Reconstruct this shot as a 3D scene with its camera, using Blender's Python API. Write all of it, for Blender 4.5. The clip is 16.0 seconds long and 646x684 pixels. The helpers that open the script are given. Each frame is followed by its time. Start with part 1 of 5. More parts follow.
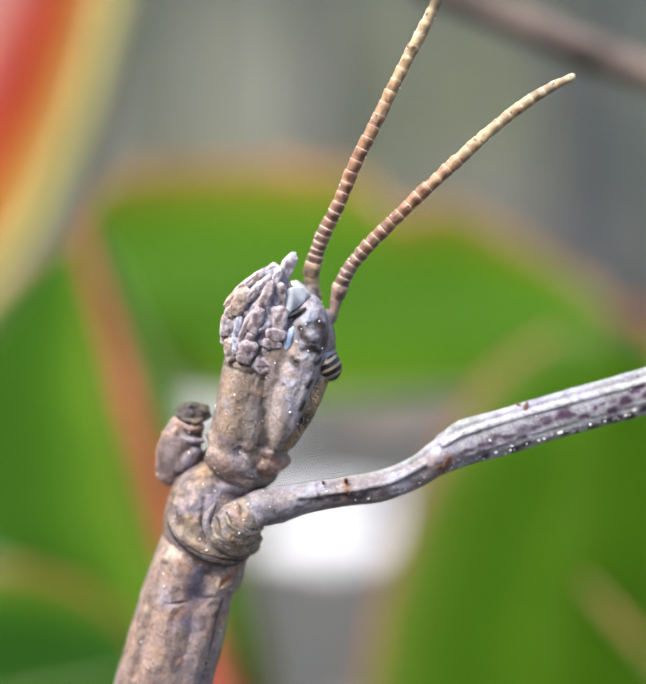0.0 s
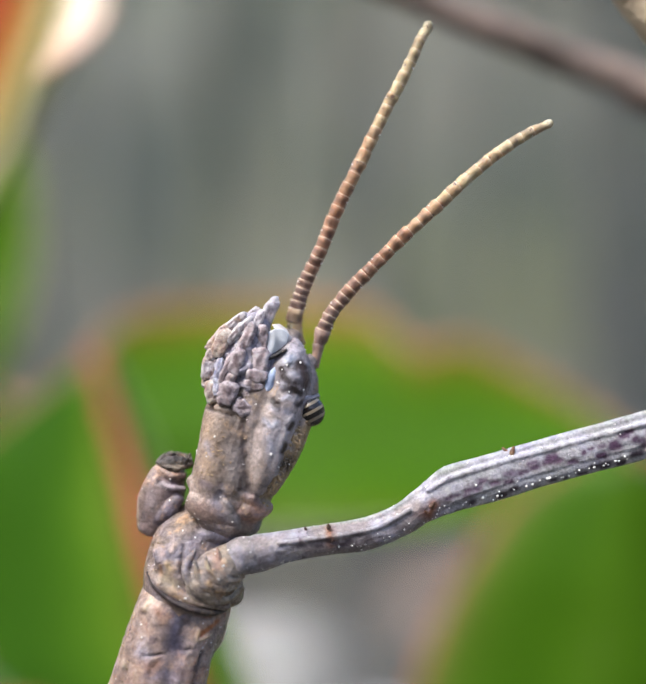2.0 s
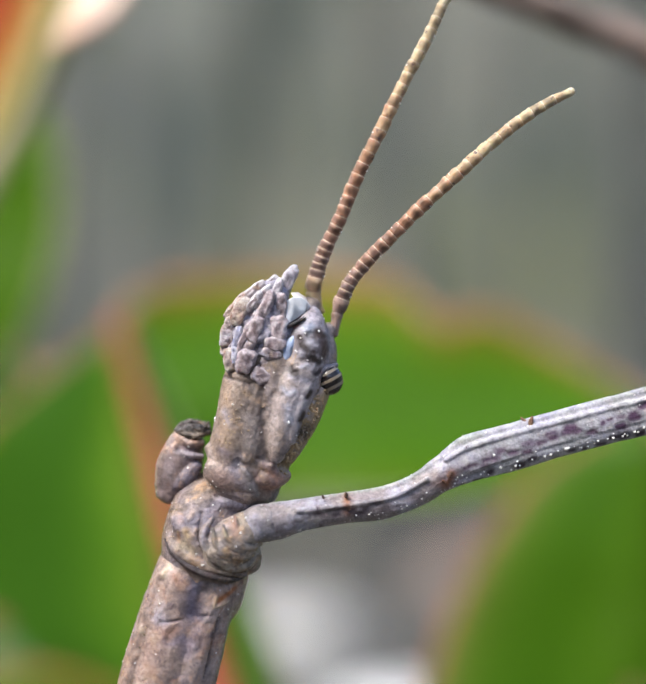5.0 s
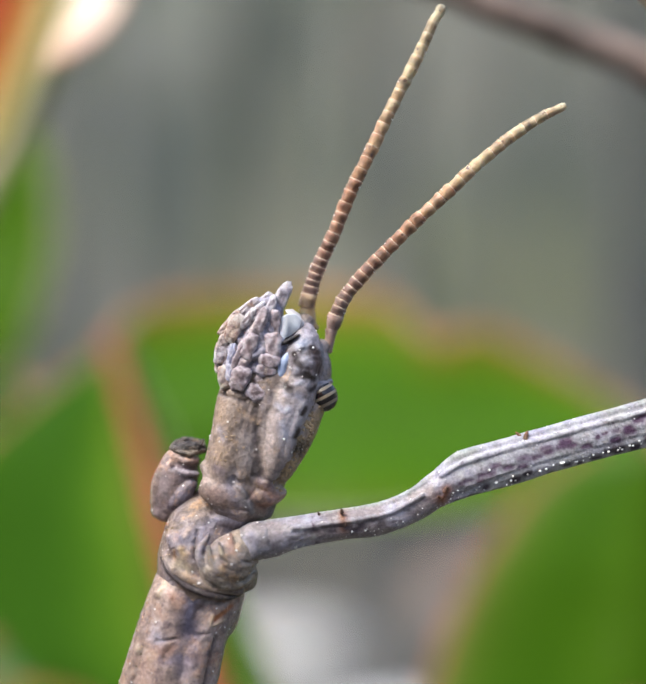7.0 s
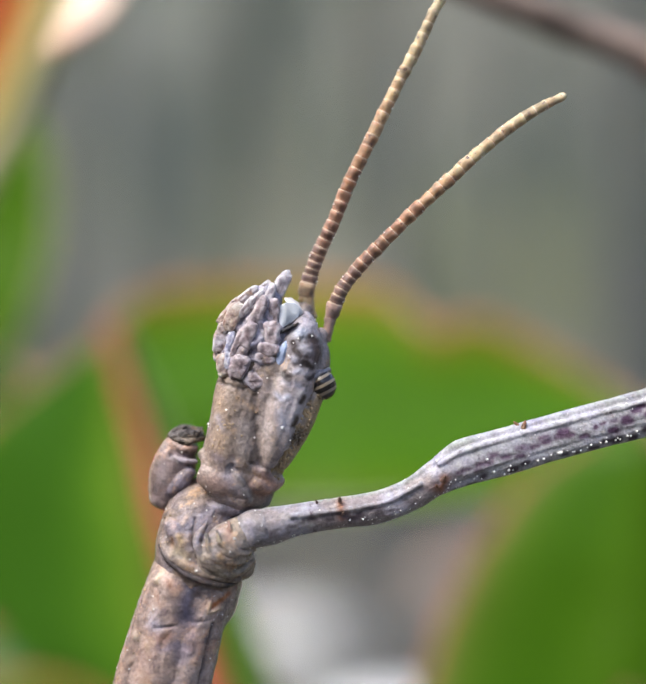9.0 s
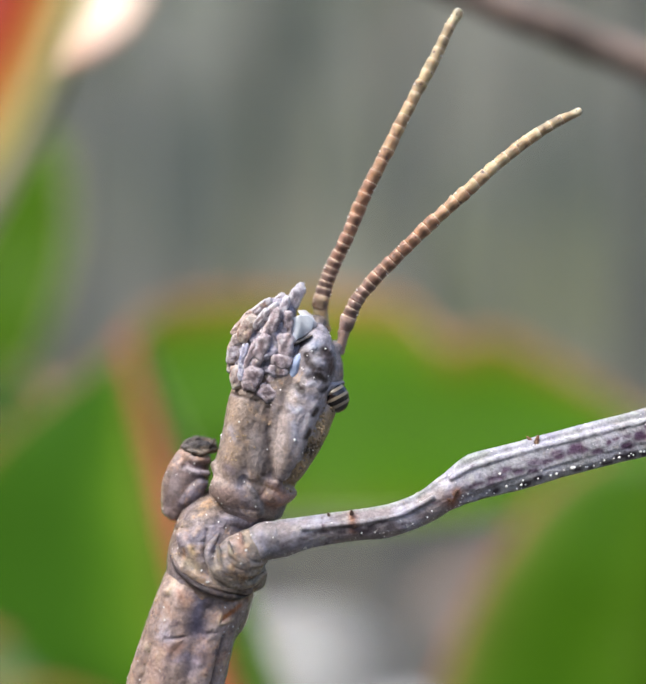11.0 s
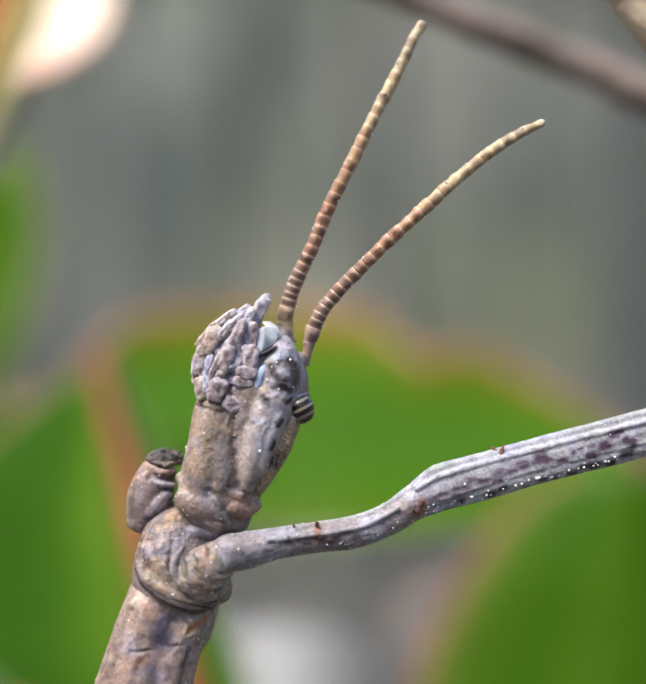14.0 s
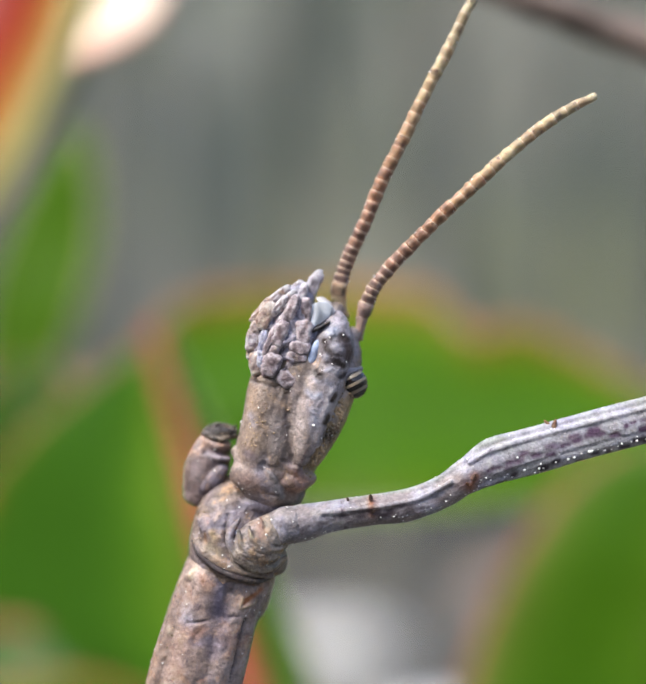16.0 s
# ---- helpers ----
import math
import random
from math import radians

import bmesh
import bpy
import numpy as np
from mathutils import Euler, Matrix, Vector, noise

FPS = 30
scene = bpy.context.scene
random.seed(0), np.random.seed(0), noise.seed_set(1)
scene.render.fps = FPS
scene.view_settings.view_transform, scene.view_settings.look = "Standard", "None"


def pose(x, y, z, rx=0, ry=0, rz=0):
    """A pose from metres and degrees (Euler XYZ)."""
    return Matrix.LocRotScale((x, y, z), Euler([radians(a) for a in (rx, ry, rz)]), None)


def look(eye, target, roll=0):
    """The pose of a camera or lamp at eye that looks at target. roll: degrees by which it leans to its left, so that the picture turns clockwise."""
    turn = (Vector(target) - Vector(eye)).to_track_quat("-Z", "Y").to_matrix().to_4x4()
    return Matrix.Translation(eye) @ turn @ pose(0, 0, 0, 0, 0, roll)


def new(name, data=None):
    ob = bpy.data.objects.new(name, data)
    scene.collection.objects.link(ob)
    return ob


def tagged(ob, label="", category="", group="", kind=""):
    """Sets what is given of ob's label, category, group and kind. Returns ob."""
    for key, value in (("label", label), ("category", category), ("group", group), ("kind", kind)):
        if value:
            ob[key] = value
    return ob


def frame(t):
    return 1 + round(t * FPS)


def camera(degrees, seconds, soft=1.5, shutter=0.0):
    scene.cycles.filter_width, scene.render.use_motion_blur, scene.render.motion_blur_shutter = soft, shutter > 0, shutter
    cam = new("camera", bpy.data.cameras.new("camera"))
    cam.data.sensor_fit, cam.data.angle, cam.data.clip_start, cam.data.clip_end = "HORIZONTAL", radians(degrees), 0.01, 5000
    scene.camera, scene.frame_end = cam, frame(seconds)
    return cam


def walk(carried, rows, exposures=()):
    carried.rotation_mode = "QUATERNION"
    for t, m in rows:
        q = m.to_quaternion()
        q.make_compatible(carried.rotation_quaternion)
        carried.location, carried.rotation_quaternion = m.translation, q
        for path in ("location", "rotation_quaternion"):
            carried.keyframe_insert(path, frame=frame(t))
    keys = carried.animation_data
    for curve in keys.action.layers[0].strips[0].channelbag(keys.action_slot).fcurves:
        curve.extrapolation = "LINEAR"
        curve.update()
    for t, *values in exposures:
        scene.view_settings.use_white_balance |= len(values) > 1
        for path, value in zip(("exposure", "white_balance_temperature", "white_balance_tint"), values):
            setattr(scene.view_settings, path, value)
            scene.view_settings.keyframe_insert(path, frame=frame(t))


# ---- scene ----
# ---- the camera and its way ----
cam = camera(26, 16.0, soft=2.0)
cam.data.dof.use_dof = True
cam.data.dof.focus_distance = 0.0490
cam.data.dof.aperture_fstop = 20.5
PATH = [
    (0.0, pose(-0.00255, -0.04989, 1.00624, 82.281, -0.013, -2.996)),
    (0.5, pose(-0.00125, -0.05021, 1.00305, 88.203, -0.027, -1.348)),
    (1.0, pose(-0.00078, -0.04975, 1.00132, 90.481, -0.263, -1.543)),
    (1.5, pose(-0.00042, -0.04953, 1.00052, 90.784, 0.079, -1.996)),
    (2.0, pose(-0.00028, -0.05006, 1.00017, 91.085, 0.347, -1.084)),
    (2.5, pose(-0.00018, -0.04993, 1.00012, 88.965, 0.141, -0.946)),
    (3.0, pose(-0.00009, -0.04987, 1.00006, 88.668, -0.223, -0.793)),
    (3.5, pose(0.00000, -0.04995, 1.00000, 88.465, 0.019, -0.838)),
    (4.0, pose(0.00000, -0.04995, 1.00000, 89.160, 0.334, -0.633)),
    (4.5, pose(0.00000, -0.05012, 1.00000, 90.795, -0.298, 0.197)),
    (5.0, pose(0.00000, -0.05000, 1.00000, 90.000, 0.000, -0.000)),
    (5.2, pose(0.00000, -0.04997, 1.00000, 90.322, 0.314, 0.051)),
    (7.5, pose(0.00000, -0.05006, 1.00000, 90.921, 0.502, -0.240)),
    (8.0, pose(0.00000, -0.05013, 1.00000, 91.524, -0.193, 0.411)),
    (8.5, pose(0.00000, -0.05002, 1.00000, 90.843, 0.166, -0.105)),
    (9.0, pose(0.00000, -0.05005, 1.00000, 90.210, 0.203, -0.284)),
    (9.5, pose(0.00000, -0.05023, 1.00000, 90.992, -0.034, 0.226)),
    (11.8, pose(0.00032, -0.05007, 0.99979, 90.814, -0.398, 0.509)),
    (12.0, pose(0.00035, -0.05030, 0.99977, 91.427, -0.135, 0.810)),
    (12.5, pose(0.00042, -0.05037, 0.99972, 91.301, -0.124, 0.556)),
    (13.0, pose(0.00046, -0.04999, 0.99970, 90.802, -0.176, -0.477)),
    (13.5, pose(0.00049, -0.05019, 0.99968, 92.579, -0.075, 0.202)),
    (14.0, pose(0.00053, -0.05009, 0.99966, 91.583, -0.128, -0.553)),
    (14.5, pose(0.00057, -0.05020, 0.99964, 90.902, -0.053, 0.184)),
    (15.0, pose(0.00061, -0.05031, 0.99962, 90.261, -0.143, 0.498)),
    (15.5, pose(0.00065, -0.05019, 0.99960, 89.579, -0.024, 0.472)),
    (16.0, pose(0.00069, -0.05056, 0.99958, 90.648, 0.120, 1.804)),
]
walk(cam, PATH, exposures=[(0.0, 1.15), (0.8, 1.02), (1.6, 0.98), (16.0, 0.97)])

# ---- daylight ----
SUN_HIGH, SUN_ROUND = 52, -130   # degrees above the horizon, and clockwise from north
world = bpy.data.worlds.new("sky")
scene.world = world
world.use_nodes = True
wn = world.node_tree.nodes
sky = wn.new("ShaderNodeTexSky")
sky.sky_type, sky.sun_disc = "NISHITA", False
sky.sun_elevation, sky.sun_rotation = radians(SUN_HIGH), radians(SUN_ROUND)
sky.air_density, sky.dust_density = 1.0, 2.5
world.node_tree.links.new(sky.outputs[0], wn["Background"].inputs[0])
wn["Background"].inputs[1].default_value = 0.205
sun_data = bpy.data.lights.new("sun", "SUN")
sun_data.energy, sun_data.angle, sun_data.color = 2.5, radians(24), (1.0, 0.97, 0.92)
sun = new("sun", sun_data)
az, el = radians(SUN_ROUND), radians(SUN_HIGH)
towards = Vector((math.sin(az) * math.cos(el), math.cos(az) * math.cos(el), math.sin(el)))
sun.matrix_world = look((0, 0, 5), Vector((0, 0, 5)) - towards)

MM = 0.001


def spot(p):
    """A place given in millimetres round the insect's head, in metres."""
    return Vector((p[0] * MM, p[1] * MM, 1.0 + p[2] * MM))


# ---- materials ----
def material(name):
    m = bpy.data.materials.new(name)
    m.use_nodes = True
    t = m.node_tree
    return m, t, t.nodes["Principled BSDF"]


def noise_of(t, coord, scale, detail=4.0, rough=0.55, distort=0.0):
    n = t.nodes.new("ShaderNodeTexNoise")
    n.inputs["Scale"].default_value = scale
    n.inputs["Detail"].default_value = detail
    n.inputs["Roughness"].default_value = rough
    n.inputs["Distortion"].default_value = distort
    t.links.new(coord, n.inputs["Vector"])
    return n.outputs["Fac"]


def ramp(t, fac, stops, mode="LINEAR"):
    r = t.nodes.new("ShaderNodeValToRGB")
    r.color_ramp.interpolation = mode
    el = r.color_ramp.elements
    while len(el) < len(stops):
        el.new(0.5)
    for e, (pos, col) in zip(el, stops):
        e.position = pos
        e.color = (*col, 1) if len(col) == 3 else col
    t.links.new(fac, r.inputs[0])
    return r.outputs[0]


def mix(t, fac, a, b, mode="MIX"):
    n = t.nodes.new("ShaderNodeMix")
    n.data_type, n.blend_type = "RGBA", mode
    for value, socket in ((fac, n.inputs[0]), (a, n.inputs[6]), (b, n.inputs[7])):
        if isinstance(value, (int, float)):
            socket.default_value = value
        elif isinstance(value, tuple):
            socket.default_value = (*value, 1)
        else:
            t.links.new(value, socket)
    return n.outputs[2]


def bump(t, bsdf, height, strength, distance):
    b = t.nodes.new("ShaderNodeBump")
    b.inputs["Strength"].default_value = strength
    b.inputs["Distance"].default_value = distance
    t.links.new(height, b.inputs["Height"])
    t.links.new(b.outputs[0], bsdf.inputs["Normal"])


def deepen(t, col, k):
    """The same colour, k times as bright."""
    return mix(t, 1.0, col, (k, k, k), "MULTIPLY")


def coords(t):
    return t.nodes.new("ShaderNodeTexCoord").outputs["Object"]


def grey(t, fac, lo, hi):
    return ramp(t, fac, [(lo, (0, 0, 0)), (hi, (1, 1, 1))])


def hide(name, warm, dark, cool, warm_at=0.55, dark_at=0.57, cool_at=0.52, size=1.0, rough=0.42, relief=1.0, grainy=0.85):
    """The insect's skin: the part's own tones, mottled with warm flecks, cool bloom and dark specks, with fine granular relief."""
    m, t, b = material(name)
    c = coords(t)
    a = t.nodes.new("ShaderNodeAttribute")
    a.attribute_name = "tone"
    base = a.outputs["Color"]
    base = mix(t, grey(t, noise_of(t, c, 520 / size, 4, 0.6, 0.3), cool_at, cool_at + 0.18), base, cool)
    base = mix(t, grey(t, noise_of(t, c, 1250 / size, 5, 0.68, 0.25), warm_at, warm_at + 0.13), base, warm)
    base = mix(t, grey(t, noise_of(t, c, 1900 / size, 5, 0.68, 0.25), dark_at, dark_at + 0.12), base, dark)
    mid = noise_of(t, c, 2600 / size, 4, 0.6)
    fine = noise_of(t, c, 9000 / size, 3, 0.6)
    base = mix(t, grainy, base, ramp(t, mid, [(0.30, (0.14, 0.13, 0.135)), (0.70, (0.86, 0.85, 0.84))]), "OVERLAY")
    base = mix(t, a.outputs["Alpha"], base, a.outputs["Color"])
    base = deepen(t, mix(t, 0.5, base, ramp(t, fine, [(0.32, (0.26, 0.26, 0.26)), (0.68, (0.74, 0.73, 0.72))]), "OVERLAY"), 0.64)
    t.links.new(base, b.inputs["Base Color"])
    b.inputs["Specular IOR Level"].default_value = 0.40
    t.links.new(ramp(t, mid, [(0.3, (rough + 0.18,) * 3), (0.7, (rough - 0.16,) * 3)]), b.inputs["Roughness"])
    add = t.nodes.new("ShaderNodeMath")
    add.operation = "MULTIPLY_ADD"
    add.inputs[1].default_value = 0.35
    t.links.new(fine, add.inputs[0])
    t.links.new(noise_of(t, c, 2100 / size, 5, 0.65), add.inputs[2])
    bump(t, b, add.outputs[0], 0.62 * relief, 0.00018)
    b.inputs["Subsurface Weight"].default_value = 0.05
    b.inputs["Subsurface Radius"].default_value = (0.0003, 0.00018, 0.0001)
    return m


UMBER, LILAC = (0.065, 0.045, 0.048), (0.33, 0.30, 0.36)
M_body = hide("skin_brown", (0.66, 0.42, 0.29), (0.13, 0.09, 0.11), (0.34, 0.29, 0.36), 0.52, 0.575, 0.53, size=1.1, grainy=0.62, relief=0.65, rough=0.38)
M_collar = hide("skin_collar", (0.56, 0.35, 0.19), (0.10, 0.07, 0.072), (0.29, 0.265, 0.33), 0.55, 0.58, 0.50, grainy=0.72)
M_head = hide("skin_head", (0.54, 0.37, 0.23), (0.12, 0.085, 0.08), (0.33, 0.295, 0.35), 0.56, 0.60, 0.50, grainy=0.62, relief=0.75)
M_mouth = hide("skin_mouth", (0.40, 0.36, 0.38), (0.12, 0.10, 0.12), (0.30, 0.31, 0.42), 0.56, 0.54, 0.50, rough=0.36)
M_palp = hide("skin_palp", (0.66, 0.52, 0.38), (0.16, 0.11, 0.12), (0.60, 0.58, 0.66), 0.58, 0.61, 0.56, size=0.6, relief=0.8)
M_leg = hide("skin_leg", (0.58, 0.53, 0.49), (0.12, 0.08, 0.11), (0.52, 0.51, 0.60), 0.58, 0.60, 0.48, size=0.85, relief=0.7, grainy=0.4)
M_wart = hide("skin_wart", (0.46, 0.30, 0.17), (0.16, 0.07, 0.04), (0.35, 0.16, 0.08), 0.54, size=0.6)
M_scar = hide("skin_scar", (0.30, 0.22, 0.15), (0.02, 0.018, 0.015), (0.13, 0.11, 0.10), size=0.6)


def plain(name, col, rough=0.5, scale=2000.0, vary=0.25, relief=0.2):
    m, t, b = material(name)
    c = coords(t)
    n = noise_of(t, c, scale, 4)
    lo = tuple(v * (1 - vary) for v in col)
    hi = tuple(min(0.95, v * (1 + vary)) for v in col)
    t.links.new(ramp(t, n, [(0.3, lo), (0.7, hi)]), b.inputs["Base Color"])
    b.inputs["Roughness"].default_value = rough
    bump(t, b, n, relief, 0.4 / scale)
    return m


M_grain_glint = plain("grain_glint_white", (0.86, 0.84, 0.80), 0.12, 3000, 0.05)
M_labrum = plain("labrum_blue", (0.68, 0.71, 0.78), 0.2, 1500, 0.3)
M_lip = plain("lip_pale", (0.46, 0.44, 0.44), 0.4, 1800, 0.35)
M_gleam = plain("blue_membrane", (0.30, 0.37, 0.52), 0.3, 2500, 0.35)
M_ring = plain("joint_pale", (0.60, 0.47, 0.34), 0.4, 4000, 0.2)
M_granule = plain("granule_ochre", (0.32, 0.225, 0.125), 0.4, 1500, 0.85)


def eye_skin():
    m, t, b = material("eye_striped")
    w = t.nodes.new("ShaderNodeTexWave")
    w.wave_type, w.bands_direction = "BANDS", "Z"
    w.inputs["Scale"].default_value = 1150
    w.inputs["Distortion"].default_value = 1.0
    w.inputs["Detail"].default_value = 2
    mp = t.nodes.new("ShaderNodeMapping")
    mp.inputs["Rotation"].default_value = (0, radians(28), 0)
    t.links.new(coords(t), mp.inputs["Vector"])
    t.links.new(mp.outputs[0], w.inputs["Vector"])
    t.links.new(ramp(t, w.outputs["Fac"], [(0.58, (0.014, 0.011, 0.011)), (0.80, (0.26, 0.21, 0.15))]), b.inputs["Base Color"])
    b.inputs["Roughness"].default_value = 0.22
    return m


M_eye = eye_skin()


def horn():
    """Antenna segments: each part's own tone, with fine darker specks and a little light let through."""
    m, t, b = material("horn")
    c = coords(t)
    a = t.nodes.new("ShaderNodeAttribute")
    a.attribute_name = "tone"
    info = t.nodes.new("ShaderNodeObjectInfo")
    n = noise_of(t, c, 2300, 4, 0.6)
    base = mix(t, 0.7, a.outputs["Color"], ramp(t, n, [(0.32, (0.22, 0.20, 0.20)), (0.68, (0.78, 0.77, 0.76))]), "OVERLAY")
    base = mix(t, 0.25, base, ramp(t, info.outputs["Random"], [(0, (0.28, 0.26, 0.26)), (1, (0.72, 0.72, 0.70))]), "OVERLAY")
    base = mix(t, grey(t, noise_of(t, c, 4200, 3), 0.60, 0.70), base, (0.16, 0.10, 0.09))
    t.links.new(deepen(t, base, 0.68), b.inputs["Base Color"])
    b.inputs["Specular IOR Level"].default_value = 0.3
    b.inputs["Roughness"].default_value = 0.45
    b.inputs["Subsurface Weight"].default_value = 0.35
    b.inputs["Subsurface Radius"].default_value = (0.0005, 0.0003, 0.00015)
    bump(t, b, n, 0.5, 0.0001)
    return m


M_horn = horn()


def leaf_skin(name, stops, gloss=0.33, through_light=0.25, depth=0.62, shine=0.08):
    """Leaf blades: the colour runs from midrib to margin, with mottling and side veins."""
    m, t, b = material(name)
    c = coords(t)
    a = t.nodes.new("ShaderNodeAttribute")
    a.attribute_name = "across"
    n = noise_of(t, c, 220, 4)
    add = t.nodes.new("ShaderNodeMath")
    add.operation = "MULTIPLY_ADD"
    add.inputs[1].default_value = 0.16
    t.links.new(n, add.inputs[0])
    t.links.new(a.outputs["Fac"], add.inputs[2])
    sub = t.nodes.new("ShaderNodeMath")
    sub.inputs[1].default_value = -0.08
    t.links.new(add.outputs[0], sub.inputs[0])
    base = ramp(t, sub.outputs[0], stops)
    fine = noise_of(t, c, 900, 4)
    base = mix(t, 0.45, base, ramp(t, fine, [(0.3, (0.36, 0.36, 0.36)), (0.7, (0.64, 0.64, 0.64))]), "OVERLAY")
    base = deepen(t, base, depth)
    t.links.new(base, b.inputs["Base Color"])
    b.inputs["Roughness"].default_value = gloss
    b.inputs["Specular IOR Level"].default_value = shine
    bump(t, b, fine, 0.25, 0.0003)
    tr = t.nodes.new("ShaderNodeBsdfTranslucent")
    t.links.new(base, tr.inputs["Color"])
    sh = t.nodes.new("ShaderNodeMixShader")
    sh.inputs[0].default_value = through_light
    t.links.new(b.outputs[0], sh.inputs[1])
    t.links.new(tr.outputs[0], sh.inputs[2])
    t.links.new(sh.outputs[0], t.nodes["Material Output"].inputs["Surface"])
    return m


GREEN, OLIVE = (0.075, 0.21, 0.012), (0.17, 0.23, 0.02)
DEEP, ORANGE, RED, PINK = (0.035, 0.125, 0.012), (0.55, 0.20, 0.06), (0.50, 0.05, 0.03), (0.75, 0.32, 0.27)
M_leaf = leaf_skin("leaf_green", [(0.0, (0.085, 0.21, 0.014)), (0.45, (0.08, 0.205, 0.006)), (0.72, (0.14, 0.215, 0.006)), (0.88, (0.23, 0.19, 0.02)), (0.95, (0.42, 0.21, 0.06)), (1.0, (0.60, 0.28, 0.15))])
M_leaf_mid = leaf_skin("leaf_mid_green", [(0.0, (0.085, 0.20, 0.010)), (0.40, (0.060, 0.165, 0.006)), (0.70, (0.085, 0.20, 0.012)), (0.88, (0.16, 0.24, 0.03)), (1.0, (0.38, 0.26, 0.12))])
M_leaf_lime = leaf_skin("leaf_bright_green", [(0.0, (0.11, 0.23, 0.012)), (0.5, (0.075, 0.205, 0.006)), (0.9, (0.10, 0.23, 0.008)), (1.0, (0.22, 0.26, 0.04))])
M_leaf_deep = leaf_skin("leaf_deep_green", [(0.0, DEEP), (0.55, DEEP), (0.80, GREEN), (0.93, OLIVE), (1.0, (0.40, 0.16, 0.03))])
M_leaf_olive = leaf_skin("leaf_olive", [(0.0, (0.20, 0.16, 0.02)), (0.5, (0.22, 0.21, 0.02)), (0.85, (0.20, 0.24, 0.03)), (1.0, (0.30, 0.30, 0.10))], depth=1.0)
M_leaf_rib = leaf_skin("leaf_pale_ribbed", [(0.0, (0.16, 0.12, 0.03)), (0.10, (0.15, 0.25, 0.03)), (0.18, (0.17, 0.33, 0.025)), (0.28, (0.095, 0.24, 0.016)), (0.45, (0.055, 0.165, 0.012)), (0.9, (0.055, 0.165, 0.012)), (0.97, OLIVE), (1.0, ORANGE)])
# The pink stops near the midrib paint a pale highlight onto the red blade.
M_leaf_red = leaf_skin("leaf_orange_red", [(0.0, (0.80, 0.48, 0.46)), (0.36, PINK), (0.50, (0.62, 0.09, 0.06)), (0.62, RED), (0.72, (0.62, 0.17, 0.03)), (0.83, (0.60, 0.34, 0.08)), (0.93, (0.44, 0.42, 0.13)), (1.0, (0.42, 0.43, 0.18))], through_light=0.4, depth=0.72)
M_leaf_peach = leaf_skin("leaf_peach", [(0.0, (0.92, 0.74, 0.52)), (0.4, (0.92, 0.66, 0.46)), (0.75, (0.90, 0.53, 0.38)), (1.0, (0.85, 0.38, 0.26))], gloss=0.3, through_light=0.2, depth=1.0, shine=0.5)
M_leaf_dry = leaf_skin("leaf_buff", [(0.0, (0.66, 0.58, 0.46)), (0.6, (0.62, 0.54, 0.42)), (1.0, (0.50, 0.36, 0.26))], depth=1.0)
M_rib = plain("midrib_red", (0.36, 0.072, 0.045), 0.4, 700, 0.25)
M_rib_green = plain("midrib_green", (0.143, 0.215, 0.052), 0.4, 700, 0.2)
M_margin = plain("margin_orange", (0.338, 0.169, 0.065), 0.45, 350, 0.45)
M_margin_rust = plain("margin_rust", (0.24, 0.085, 0.02), 0.5, 350, 0.4)
M_margin_pale = plain("margin_yellow", (0.325, 0.305, 0.111), 0.45, 350, 0.3)
M_twig = plain("twig_bark", (0.170, 0.125, 0.100), 0.7, 420, 0.55, 0.6)
M_stalk = plain("stalk_bark", (0.312, 0.247, 0.169), 0.7, 500, 0.4, 0.6)


def ground_skin():
    m, t, b = material("ground_litter")
    c = coords(t)
    base = ramp(t, noise_of(t, c, 0.9, 4, 0.6), [(0.3, (0.038, 0.046, 0.045)), (0.55, (0.058, 0.064, 0.060)), (0.72, (0.110, 0.090, 0.078))])
    base = mix(t, grey(t, noise_of(t, c, 14, 5, 0.65), 0.48, 0.66), base, (0.124, 0.093, 0.068))
    base = mix(t, grey(t, noise_of(t, c, 60, 4, 0.65), 0.5, 0.66), base, (0.043, 0.040, 0.034))
    t.links.new(base, b.inputs["Base Color"])
    b.inputs["Roughness"].default_value = 0.9
    b.inputs["Specular IOR Level"].default_value = 0.2
    bump(t, b, noise_of(t, c, 40, 5), 0.6, 0.02)
    return m


def bark_skin(name, a, bcol, moss):
    m, t, b = material(name)
    c = coords(t)
    mp = t.nodes.new("ShaderNodeMapping")
    mp.inputs["Scale"].default_value = (1, 1, 0.22)
    t.links.new(c, mp.inputs["Vector"])
    base = ramp(t, noise_of(t, mp.outputs[0], 9, 5, 0.65), [(0.35, a), (0.65, bcol)])
    base = mix(t, grey(t, noise_of(t, c, 2.2, 3), 0.48, 0.64), base, moss)
    t.links.new(base, b.inputs["Base Color"])
    b.inputs["Roughness"].default_value = 0.9
    b.inputs["Specular IOR Level"].default_value = 0.2
    bump(t, b, noise_of(t, mp.outputs[0], 26, 5, 0.7), 0.8, 0.03)
    return m


